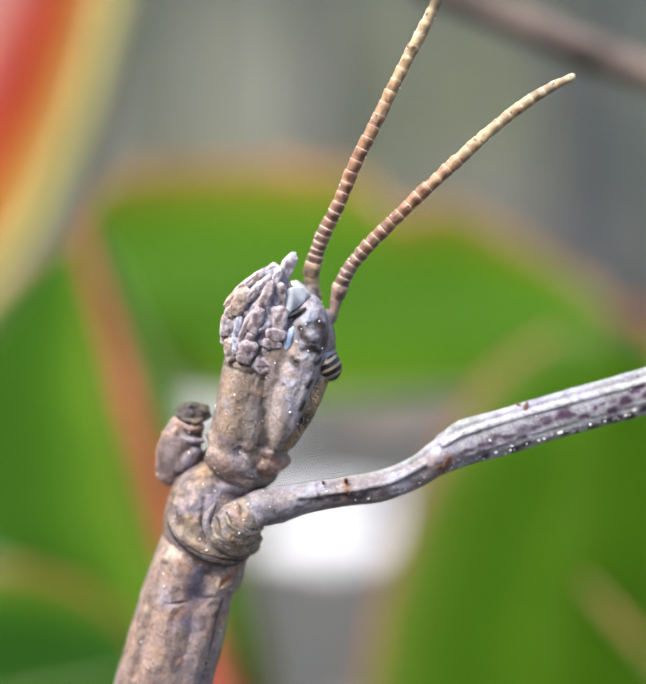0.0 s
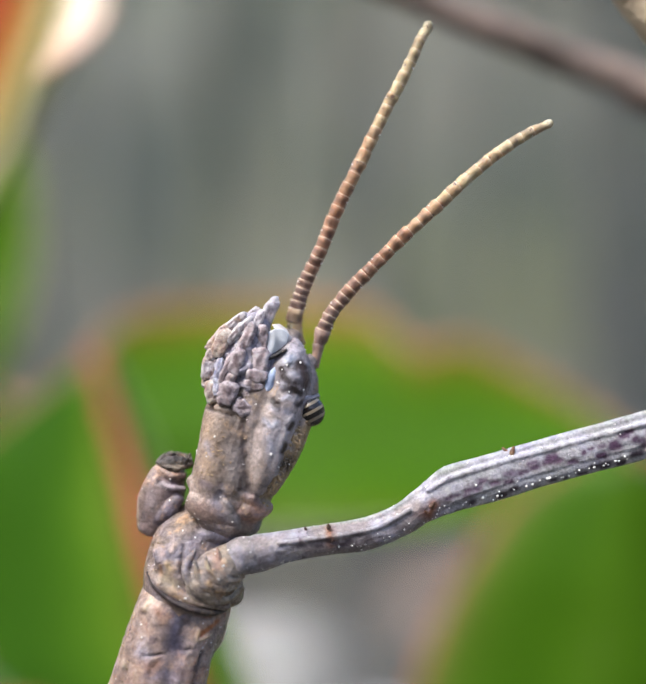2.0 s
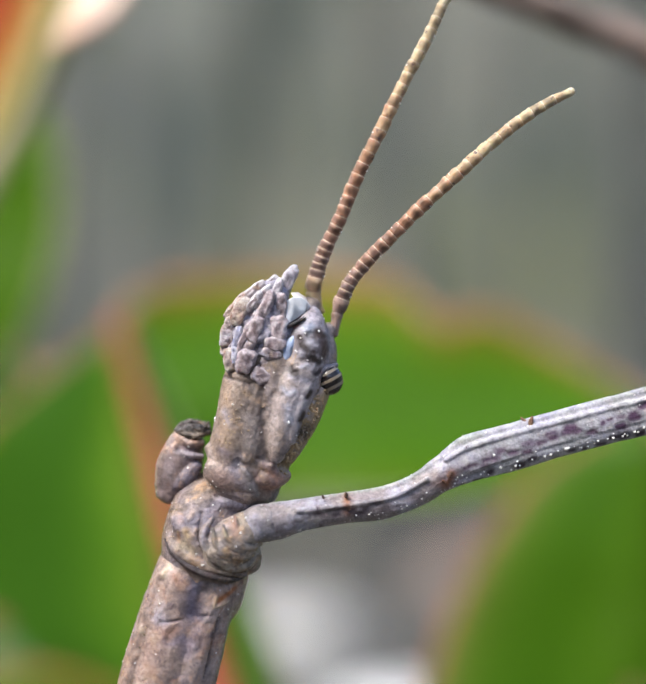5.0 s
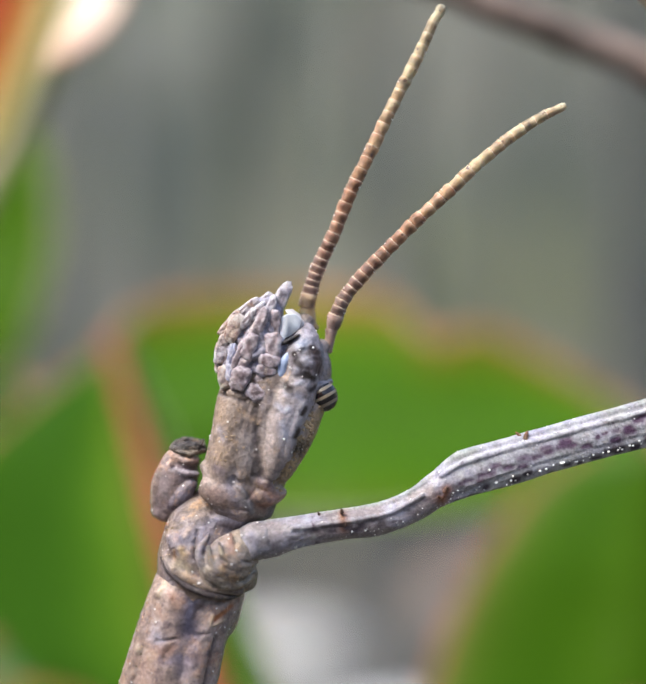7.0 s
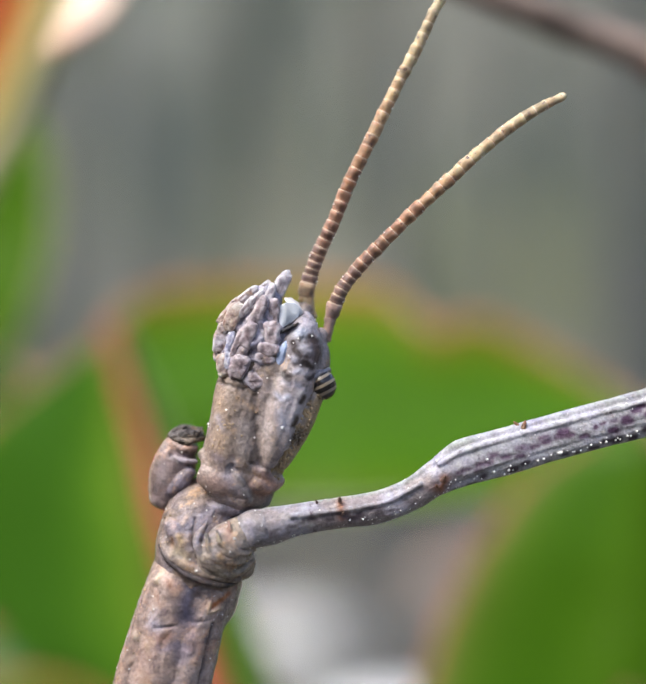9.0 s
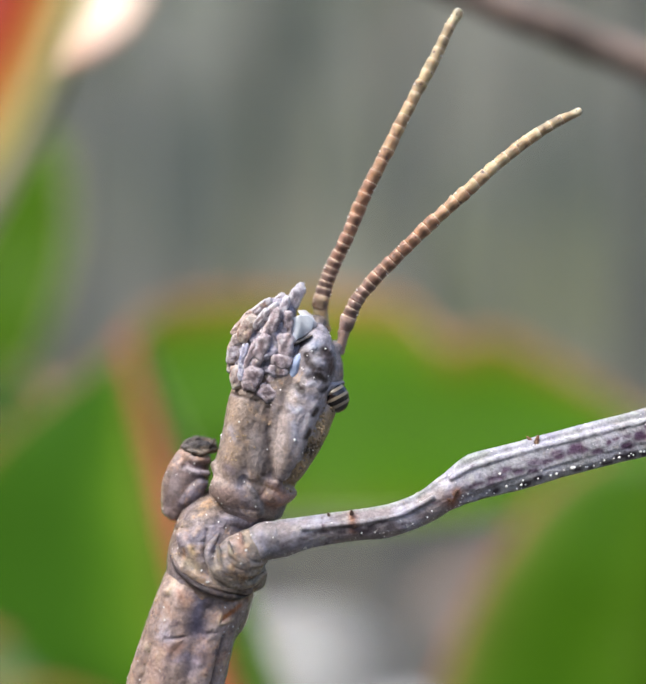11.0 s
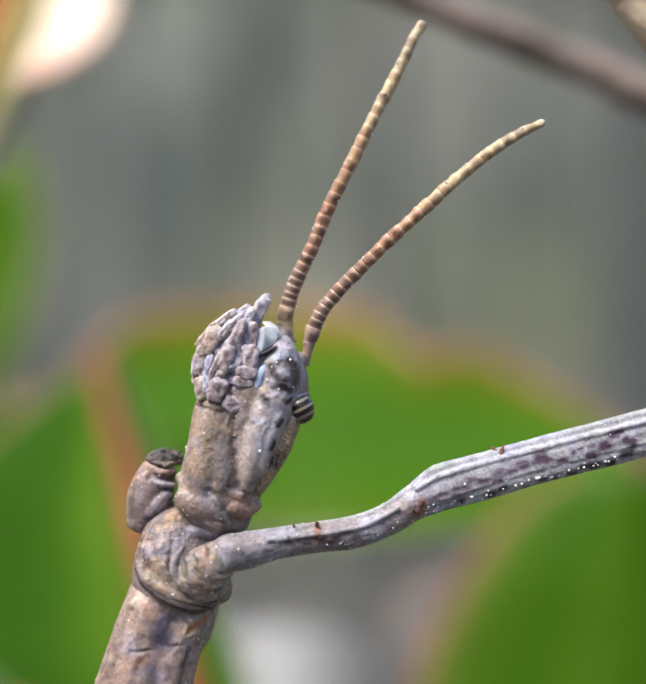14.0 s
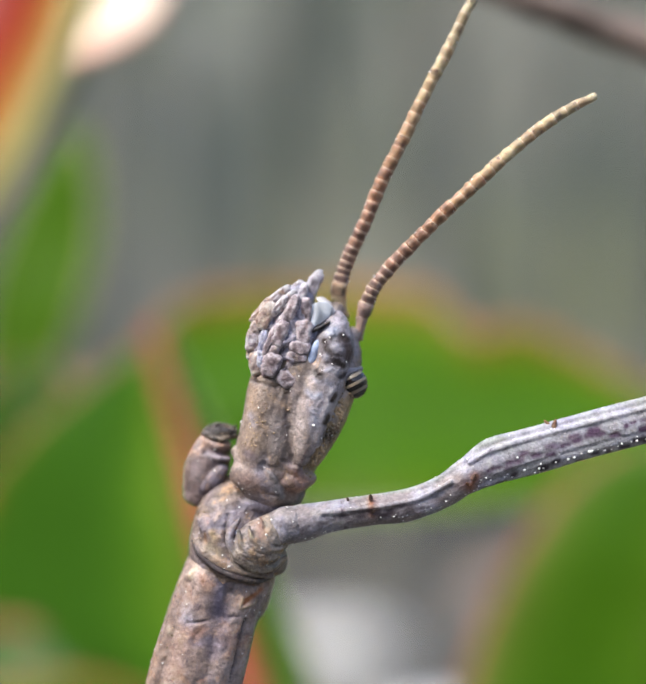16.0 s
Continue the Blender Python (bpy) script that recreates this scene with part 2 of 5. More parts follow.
def wood_skin():
    """The far wood: upright streaks of trunk and dull foliage."""
    m, t, b = material("far_wood")
    c = coords(t)
    mp = t.nodes.new("ShaderNodeMapping")
    mp.inputs["Scale"].default_value = (1, 1, 0.6)
    t.links.new(c, mp.inputs["Vector"])
    base = ramp(t, noise_of(t, mp.outputs[0], 0.75, 3, 0.55), [(0.36, (0.040, 0.052, 0.046)), (0.46, (0.092, 0.104, 0.085)), (0.55, (0.155, 0.150, 0.120)), (0.64, (0.235, 0.24, 0.205))])
    base = mix(t, grey(t, noise_of(t, c, 0.33, 3), 0.5, 0.62), base, (0.115, 0.128, 0.068))
    t.links.new(base, b.inputs["Base Color"])
    b.inputs["Roughness"].default_value = 0.95
    return m


M_ground, M_wood = ground_skin(), wood_skin()
M_bark = bark_skin("bark_grey", (0.125, 0.125, 0.12), (0.225, 0.22, 0.205), (0.165, 0.185, 0.13))
M_bark_dark = bark_skin("bark_dark", (0.075, 0.078, 0.076), (0.14, 0.142, 0.132), (0.11, 0.125, 0.09))
M_bark_pale = bark_skin("bark_pale", (0.19, 0.178, 0.16), (0.30, 0.285, 0.26), (0.22, 0.23, 0.15))
M_bark_moss = bark_skin("bark_mossy", (0.20, 0.20, 0.15), (0.29, 0.28, 0.21), (0.26, 0.28, 0.15))
M_foliage = plain("foliage_dull", (0.085, 0.111, 0.055), 0.6, 6, 0.4)
M_stone = plain("stone_white", (0.80, 0.79, 0.77), 0.7, 18, 0.07, 0.4)
M_stone_grey = plain("stone_grey", (0.46, 0.45, 0.42), 0.8, 18, 0.2, 0.4)
M_stone_pink = plain("stone_pink", (0.299, 0.215, 0.176), 0.8, 18, 0.2, 0.4)


# ---- building ----
def place_of(ob):
    while ob.parent:
        ob = ob.parent
    return ob.matrix_basis.translation


def part(name, bm, mat, parent=None, label="", at=None, tone=None):
    """Links a bmesh, given in world metres, as one mesh under a thing or part, or by itself."""
    home = place_of(parent) if parent else Vector(at if at else (0, 0, 0))
    bmesh.ops.translate(bm, verts=bm.verts, vec=-home)
    bmesh.ops.recalc_face_normals(bm, faces=bm.faces)
    for f in bm.faces:
        f.smooth = True
    me = bpy.data.meshes.new(name)
    bm.to_mesh(me)
    bm.free()
    me.materials.append(mat)
    if tone:
        tones = me.attributes.new("tone", "FLOAT_COLOR", "POINT")
        tones.data.foreach_set("color", np.tile((*tone, 0.0), len(me.vertices)))
    ob = new(name, me)
    if parent:
        ob.parent = parent
    else:
        ob.location = home
    return tagged(ob, label)


def thing(name, at, label, category, group=""):
    ob = new(name)
    ob.empty_display_size = 0.01
    ob.location = at
    return tagged(ob, label, category, group)


def curve_of(nodes, steps):
    """A smooth run through the nodes (place, radius across, radius in depth)."""
    rows = [np.array([*p, a, b], float) for p, a, b in nodes]
    rows = [2 * rows[0] - rows[1], *rows, 2 * rows[-1] - rows[-2]]
    out = []
    for i in range(1, len(rows) - 2):
        p0, p1, p2, p3 = rows[i - 1:i + 3]
        for s in range(steps):
            u = s / steps
            out.append(0.5 * (2 * p1 + (p2 - p0) * u + (2 * p0 - 5 * p1 + 4 * p2 - p3) * u * u + (3 * p1 - p0 - 3 * p2 + p3) * u ** 3))
    out.append(rows[-2])
    return out


GRAINS_GLINTS = []
GRANULES = []


def tube(bm, nodes, around=20, steps=6, rough=0.0, fine=1.0, keels=0, keel=0.0, round_ends=(True, True), put=spot):
    """A swept body in millimetres. rough: uneven skin, in parts of the radius; keels: lengthwise ridges."""
    rows = curve_of(nodes, steps)
    centres = [Vector(r[:3]) for r in rows]
    rings = []
    n = len(rows)
    spans = []
    for i, r in enumerate(rows):
        ta = centres[min(i + 1, n - 1)] - centres[max(i - 1, 0)]
        spans.append((centres[i], ta.normalized(), max(r[3], 0.005), max(r[4], 0.005)))
    if round_ends[0]:
        c, ta, a, b = spans[0]
        spans = [(c - ta * a * 0.55 * math.sin(q), ta, a * math.cos(q), b * math.cos(q)) for q in (1.45, 1.1, 0.7, 0.35)] + spans
    if round_ends[1]:
        c, ta, a, b = spans[-1]
        spans += [(c + ta * a * 0.55 * math.sin(q), ta, a * math.cos(q), b * math.cos(q)) for q in (0.35, 0.7, 1.1, 1.45)]
    deep = Vector((0, 1, 0))
    for c, ta, a, b in spans:
        side = ta.cross(deep)
        side = side.normalized() if side.length > 0.05 else Vector((1, 0, 0))
        far = side.cross(ta).normalized()
        ring = []
        for k in range(around):
            q = 2 * math.pi * k / around
            g = 1 + (keel * math.cos(keels * q) if keels else 0)
            off = side * (math.cos(q) * a * g) + far * (math.sin(q) * b * g)
            p = c + off
            if rough:
                d = noise.noise(p * 1.3 * fine) * 0.65 + noise.noise(p * 3.7 * fine) * 0.35
                p = p + off.normalized() * d * rough * min(a, b)
            ring.append(bm.verts.new(put(p)))
        rings.append(ring)
    for r0, r1 in zip(rings, rings[1:]):
        for k in range(around):
            bm.faces.new((r0[k], r0[(k + 1) % around], r1[(k + 1) % around], r1[k]))
    bm.faces.new(rings[0])
    bm.faces.new(rings[-1][::-1])
    return rings


def tube_part(name, nodes, mat, parent, label="", tone=None, **kw):
    bm = bmesh.new()
    tube(bm, nodes, **kw)
    return part(name, bm, mat, parent, label, tone=tone)


def blob(bm, c, size, turn=0.0, rough=0.0, fine=1.0, level=3, tip=0.0):
    """A rounded lump in millimetres; turn: degrees in the upright plane."""
    made = bmesh.ops.create_icosphere(bm, subdivisions=level, radius=1.0)["verts"]
    m = Matrix.Rotation(radians(turn), 3, "Y")
    for v in made:
        p = v.co.copy()
        p.x *= 1 - tip * p.z
        q = m @ Vector((p.x * size[0], p.y * size[1], p.z * size[2]))
        w = Vector(c) + q
        if rough:
            w += q.normalized() * (noise.noise(w * 1.8 * fine) * 0.7 + noise.noise(w * 4.5 * fine) * 0.3) * rough * min(size)
        v.co = spot(w)


def blob_part(name, c, size, mat, parent, label="", tone=None, **kw):
    bm = bmesh.new()
    blob(bm, c, size, **kw)
    return part(name, bm, mat, parent, label, tone=tone)


def fused(name, sources, mat, parent, label="", voxel=0.05, smooth=4, rough=0.05, fine=1.0, axis=None, stretch=3.0, grains=0, sharp=7.0, marks=(), beads=(), glints=()):
    """Several swept bodies (nodes, tone) grown into one skin: melted together, smoothed, wrinkled along the axis, toned
    by the nearest body.
    marks: grooves darkened with painted shade, painted highlights, and stains along short lines (places, half width,
    depth, tone, strength).
    beads, glints: ochre granules, and pale grains that also stand in for glints, strewn round a line (places, count,
    spread, size)."""
    bm = bmesh.new()
    for nodes, tone in sources:
        tube(bm, nodes, around=28, steps=8, put=Vector)
    raw = bpy.data.meshes.new(name)
    bm.to_mesh(raw)
    bm.free()
    tmp = new("tmp", raw)
    melt = tmp.modifiers.new("melt", "REMESH")
    melt.mode, melt.voxel_size = "VOXEL", voxel
    deps = bpy.context.evaluated_depsgraph_get()
    me = bpy.data.meshes.new_from_object(tmp.evaluated_get(deps))
    bpy.data.objects.remove(tmp)
    me.name = name
    n = len(me.vertices)
    co = np.empty(n * 3, np.float32)
    me.vertices.foreach_get("co", co)
    co = co.reshape(n, 3).astype(float)
    ed = np.empty(len(me.edges) * 2, np.int32)
    me.edges.foreach_get("vertices", ed)
    ed = ed.reshape(-1, 2)
    count = np.bincount(ed.ravel(), minlength=n).astype(float)[:, None]
    for _ in range(smooth):
        acc = np.zeros((n, 3))
        for k in range(3):
            acc[:, k] = np.bincount(ed[:, 0], co[ed[:, 1], k], n) + np.bincount(ed[:, 1], co[ed[:, 0], k], n)
        co = 0.4 * co + 0.6 * acc / np.maximum(count, 1)
    # tones by the nearest body
    near = np.empty((len(sources), n))
    for k, (nodes, tone) in enumerate(sources):
        rows = np.array(curve_of(nodes, 6))
        best = np.full(n, 1e9)
        for r in rows:
            d = co - r[:3]
            best = np.minimum(best, np.sqrt((d ** 2).sum(1)) / max(0.02, 0.5 * (r[3] + r[4])))
        near[k] = best
    w = np.exp(-sharp * (near - near.min(0)))
    w /= w.sum(0)
    tones = np.zeros((n, 4))
    tones[:, :3] = w.T @ np.array([tone for nodes, tone in sources])
    me.vertices.foreach_set("co", co.astype(np.float32).ravel())
    me.update()
    nor = np.empty(n * 3, np.float32)
    me.vertex_normals.foreach_get("vector", nor)
    nor = nor.reshape(n, 3)
    ax = Vector(axis).normalized() if axis else None
    lift = np.empty(n)
    for i in range(n):
        p = Vector(co[i])
        q = p - ax * p.dot(ax) * (1 - 1 / stretch) if ax else p
        lift[i] = 0.5 * noise.noise(q * 1.6 * fine) + 0.32 * noise.noise(q * 4.2 * fine) + 0.18 * noise.noise(p * 9.5 * fine)
    co += nor * (lift * rough)[:, None]
    for places, wide, deep, tone, strength in marks:
        line = places if len(places) == 1 else [r[:3] for r in curve_of([(p, 1, 1) for p in places], 10)]
        d = np.full(n, 1e9)
        for p in line:
            q = (co - np.array(p)) * (1, 0.4, 1)
            d = np.minimum(d, (q ** 2).sum(1))
        f = np.exp(-(d / wide ** 2) * np.clip(1 + 1.6 * lift, 0.4, 2.0)) * (nor[:, 1] < 0.5)
        co -= nor * (f * deep)[:, None]
        f = np.clip(f * strength, 0, 1)[:, None]
        tones[:, :3] = tones[:, :3] * (1 - f) + np.array(tone) * f
        tones[:, 3:] = np.maximum(tones[:, 3:] * (1 - f), 1.0 * f)
    for places, many, spread, size, store in [(*b, GRANULES) for b in beads] + [(*g, GRAINS_GLINTS) for g in glints]:
        rnd = random.Random(many)
        line = [Vector(r[:3]) for r in curve_of([(p, 1, 1) for p in places], 10)]
        for _ in range(many):
            p = line[rnd.randrange(len(line))] + Vector((rnd.gauss(0, spread), 0, rnd.gauss(0, spread)))
            d = ((co - np.array(p)) ** 2).sum(1)
            store.append((spot(co[int(d.argmin())]), size * rnd.uniform(0.6, 1.4)))
    if grains:
        rnd = random.Random(n)
        front = np.nonzero(nor[:, 1] < 0.35)[0]
        for _ in range(grains):
            i = front[rnd.randrange(len(front))]
            GRAINS_GLINTS.append((spot(co[i]), rnd.uniform(0.015, 0.034) * (1.6 if rnd.random() < 0.15 else 1.0)))
    home = place_of(parent)
    co = co * MM + np.array([0, 0, 1.0]) - np.array(home)
    me.vertices.foreach_set("co", co.astype(np.float32).ravel())
    layer = me.attributes.new("tone", "FLOAT_COLOR", "POINT")
    layer.data.foreach_set("color", tones.ravel())
    me.polygons.foreach_set("use_smooth", [True] * len(me.polygons))
    me.update()
    me.materials.clear()
    me.materials.append(mat)
    ob = new(name, me)
    ob.parent = parent
    return tagged(ob, label)


def pad(name, c, size, turn, mat, parent, rim, middle, label="", tip=0.0, seed=0.0):
    """A blocky little segment with a dark flat middle and a pale rim, the rim's highlight put into its colour, in
    millimetres.
    """
    bm = bmesh.new()
    made = bmesh.ops.create_icosphere(bm, subdivisions=4, radius=1.0)["verts"]
    m = Matrix.Rotation(radians(turn), 3, "Y")
    shade = []
    for v in made:
        p = Vector([math.copysign(abs(k) ** 0.70, k) for k in v.co])
        wide = max(abs(p.x), abs(p.z))
        flat = 1 - min(1, max(0, (wide - 0.40) / 0.42)) if p.y < 0 else 0.0
        flat *= min(1.0, max(0.0, 0.75 + 1.3 * noise.noise(Vector((p.x * 1.5, seed, p.z * 2.6)))))
        shade.append(flat)
        p.y += 0.10 * flat
        p.x *= 1 - tip * max(0, p.z)
        q = m @ Vector((p.x * size[0], p.y * size[1], p.z * size[2]))
        w = Vector(c) + q
        w += q * (0.24 * noise.noise(w * 3.6 + Vector((seed, 0, 0))) + 0.10 * noise.noise(w * 11.0))
        v.co = spot(w)
    ob = part(name, bm, mat, parent, label, tone=rim)
    a, b = np.array(rim), np.array(middle)
    cols = np.zeros((len(shade), 4))
    cols[:, :3] = a + (b - a) * np.array(shade)[:, None]
    ob.data.attributes["tone"].data.foreach_set("color", cols.ravel())
    return ob


# ---- the insect ----
STONY = (0.34, 0.30, 0.30)


def plate(name, outline, thick, mat, parent, label=""):
    """A thin hard plate with a bevelled rim, in millimetres; the outline runs round its front."""
    bm = bmesh.new()
    front = [bm.verts.new(spot(p)) for p in outline]
    back = [bm.verts.new(spot(Vector(p) + Vector((0, thick, 0)))) for p in outline]
    bm.faces.new(front)
    bm.faces.new(back[::-1])
    n = len(front)
    for i in range(n):
        bm.faces.new((front[i], back[i], back[(i + 1) % n], front[(i + 1) % n]))
    bmesh.ops.bevel(bm, geom=bm.edges[:], offset=0.035 * MM, segments=3, profile=0.5, affect="EDGES")
    bmesh.ops.triangulate(bm, faces=bm.faces[:])
    return part(name, bm, mat, parent, label)


def toned(ob, cols):
    ob.data.attributes["tone"].data.foreach_set("color", np.concatenate([cols, np.zeros((len(cols), 1))], 1).ravel())
    return ob


STRAW, PLUM, RUSSET, TAN = (0.57, 0.44, 0.26), (0.30, 0.20, 0.17), (0.38, 0.215, 0.15), (0.52, 0.345, 0.20)


def antenna(insect, run, count, label, scape):
    """A scape and a flagellum of short ringed segments along the run."""
    rows = curve_of(run, 40)
    pts = [Vector(r[:3]) for r in rows]
    length = [0.0]
    for a, b in zip(pts, pts[1:]):
        length.append(length[-1] + (b - a).length)

    def at(s):
        i = min(max(int(np.searchsorted(length, s)), 1), len(pts) - 1)
        u = (s - length[i - 1]) / max(1e-9, length[i] - length[i - 1])
        return pts[i - 1].lerp(pts[i], u), 0.94 * (rows[i - 1][3] * (1 - u) + rows[i][3] * u)

    total = length[-1]
    p0, r0 = at(0.0)
    p1, r1 = at(0.66)
    whole = tube_part("antenna", [(p0 - (p1 - p0) * 0.25, r0 * 1.0, r0), (p0, r0 * 0.90, r0 * 0.9), (p0.lerp(p1, 0.45), r0 * 1.0, r0 * 1.0), (p0.lerp(p1, 0.85), r0 * 1.14, r0 * 1.14), (p1, r0 * 0.95, r0 * 0.95)], M_horn, insect, label, tone=scape, around=20, rough=0.2, fine=2.0)
    edges = [0.62]
    weights = [1.25, 0.70] + [0.58 + 0.50 * min(1.0, i / 11) for i in range(count - 3)] + [1.6]
    unit = (total - 0.62) / sum(weights)
    for w in weights:
        edges.append(edges[-1] + w * unit)
    hues = [(0.0, PLUM), (0.10, PLUM), (0.28, RUSSET), (0.46, (0.44, 0.24, 0.145)), (0.62, TAN), (0.80, STRAW), (1.0, (0.60, 0.48, 0.30))]
    for i, (a, b) in enumerate(zip(edges, edges[1:])):
        u = min(1.0, max(0.0, i / (count - 1) + 0.035 * math.sin(i * 2.3)))
        hue = np.array([np.interp(u, [h[0] for h in hues], [h[1][k] for h in hues]) for k in range(3)])
        if i == 0:
            hue = 0.5 * (hue + np.array(scape))
        if i in (count - 3, count - 2):
            hue = hue * 0.75
        (pa, ra), (pb, rb) = at(a), at(b - 0.004)
        last = i == count - 1
        nodes = [(pa, ra * 0.84, ra * 0.84), (pa.lerp(pb, 0.12), ra * 0.96, ra * 0.96), (pa.lerp(pb, 0.5), rb * 1.03, rb * 1.03), (pa.lerp(pb, 0.86), rb * 1.06, rb * 1.06), (pb, rb * (0.85 if last else 1.02), rb * (0.85 if last else 1.02))]
        seg = tube_part("antenna_segment", nodes, M_horn, whole, around=18, steps=4, rough=0.24, fine=2.2, round_ends=(False, i == count - 1), tone=tuple(hue))
        # paler towards the end of each segment
        co = np.empty(len(seg.data.vertices) * 3)
        seg.data.vertices.foreach_get("co", co)
        d = spot(pb) - spot(pa)
        w = (co.reshape(-1, 3) + np.array(place_of(whole)) - np.array(spot(pa))) @ np.array(d) / d.length_squared
        # darker front middle of each segment: light through its sides painted in
        flat = co.reshape(-1, 3)
        centre = np.array(spot(pa.lerp(pb, 0.5)) - place_of(whole))
        front = np.clip((centre[1] - flat[:, 1]) / (rb * MM), 0, 1)
        front_dark = np.clip(1 - ((w - 0.42) / 0.40) ** 2, 0, 1) * (0.25 + 0.75 * front)
        front_dark *= 0.85 + 0.5 * np.array([noise.noise(Vector(p) * 3000) for p in flat])
        body = hue * (1.28 - (0.80 if u < 0.5 else 0.50) * np.clip(front_dark, 0, 1)[:, None])
        w = np.clip((w - 0.60) / 0.40, 0, 1)[:, None] ** 1.5 * 0.7
        toned(seg, body * (1 - w) + np.minimum(0.8, hue * 1.3 + 0.10) * w)
        if i < count - 1:
            pr = at(b - 0.040)[0]
            tube_part("joint_ring", [(pr, rb * 1.04, rb * 1.04), (pr.lerp(pb, 0.6), rb * 1.09, rb * 1.09), (pb, rb * 1.02, rb * 1.02)], M_ring, seg, around=18, steps=1, rough=0.24, fine=2.2, round_ends=(False, False))
        if i % 3 == 1:
            side = 1 if i % 2 else -1
            GRAINS_GLINTS.append((spot(pa.lerp(pb, 0.5) + Vector((side * rb * 0.9, -rb * 0.5, -side * rb * 0.4))), 0.030))
    return whole


def palp(insect, name, pads, label, rim, middle):
    """A mouth feeler of blocky segments (place, half width, half length, turn); the tip first."""
    whole = None
    for c, a, b, turn in pads:
        x, z = c[0], c[2]
        u = ((x + 2.19) / 1.42) ** 2 + ((z - 0.25) / 1.78) ** 2       # how far out on the domed mouth
        y = -0.45 - 1.02 * math.sqrt(max(0.0, 1 - u)) - 0.02
        if z < -0.4:                                                  # the lowest lie on the front of the neck
            y = min(y, -0.48 - 1.0 * math.sqrt(max(0.0, 1 - ((x + 2.6) / 0.95) ** 2)))
        made = pad("palp_segment" if whole else name, (x, y + 0.05, z), (a * 1.16, 0.20, b * 1.24), turn + 4 * math.sin(x * 9), M_palp, whole if whole else insect, rim, middle, "" if whole else label, seed=x * 7)
        whole = whole or made
    return whole


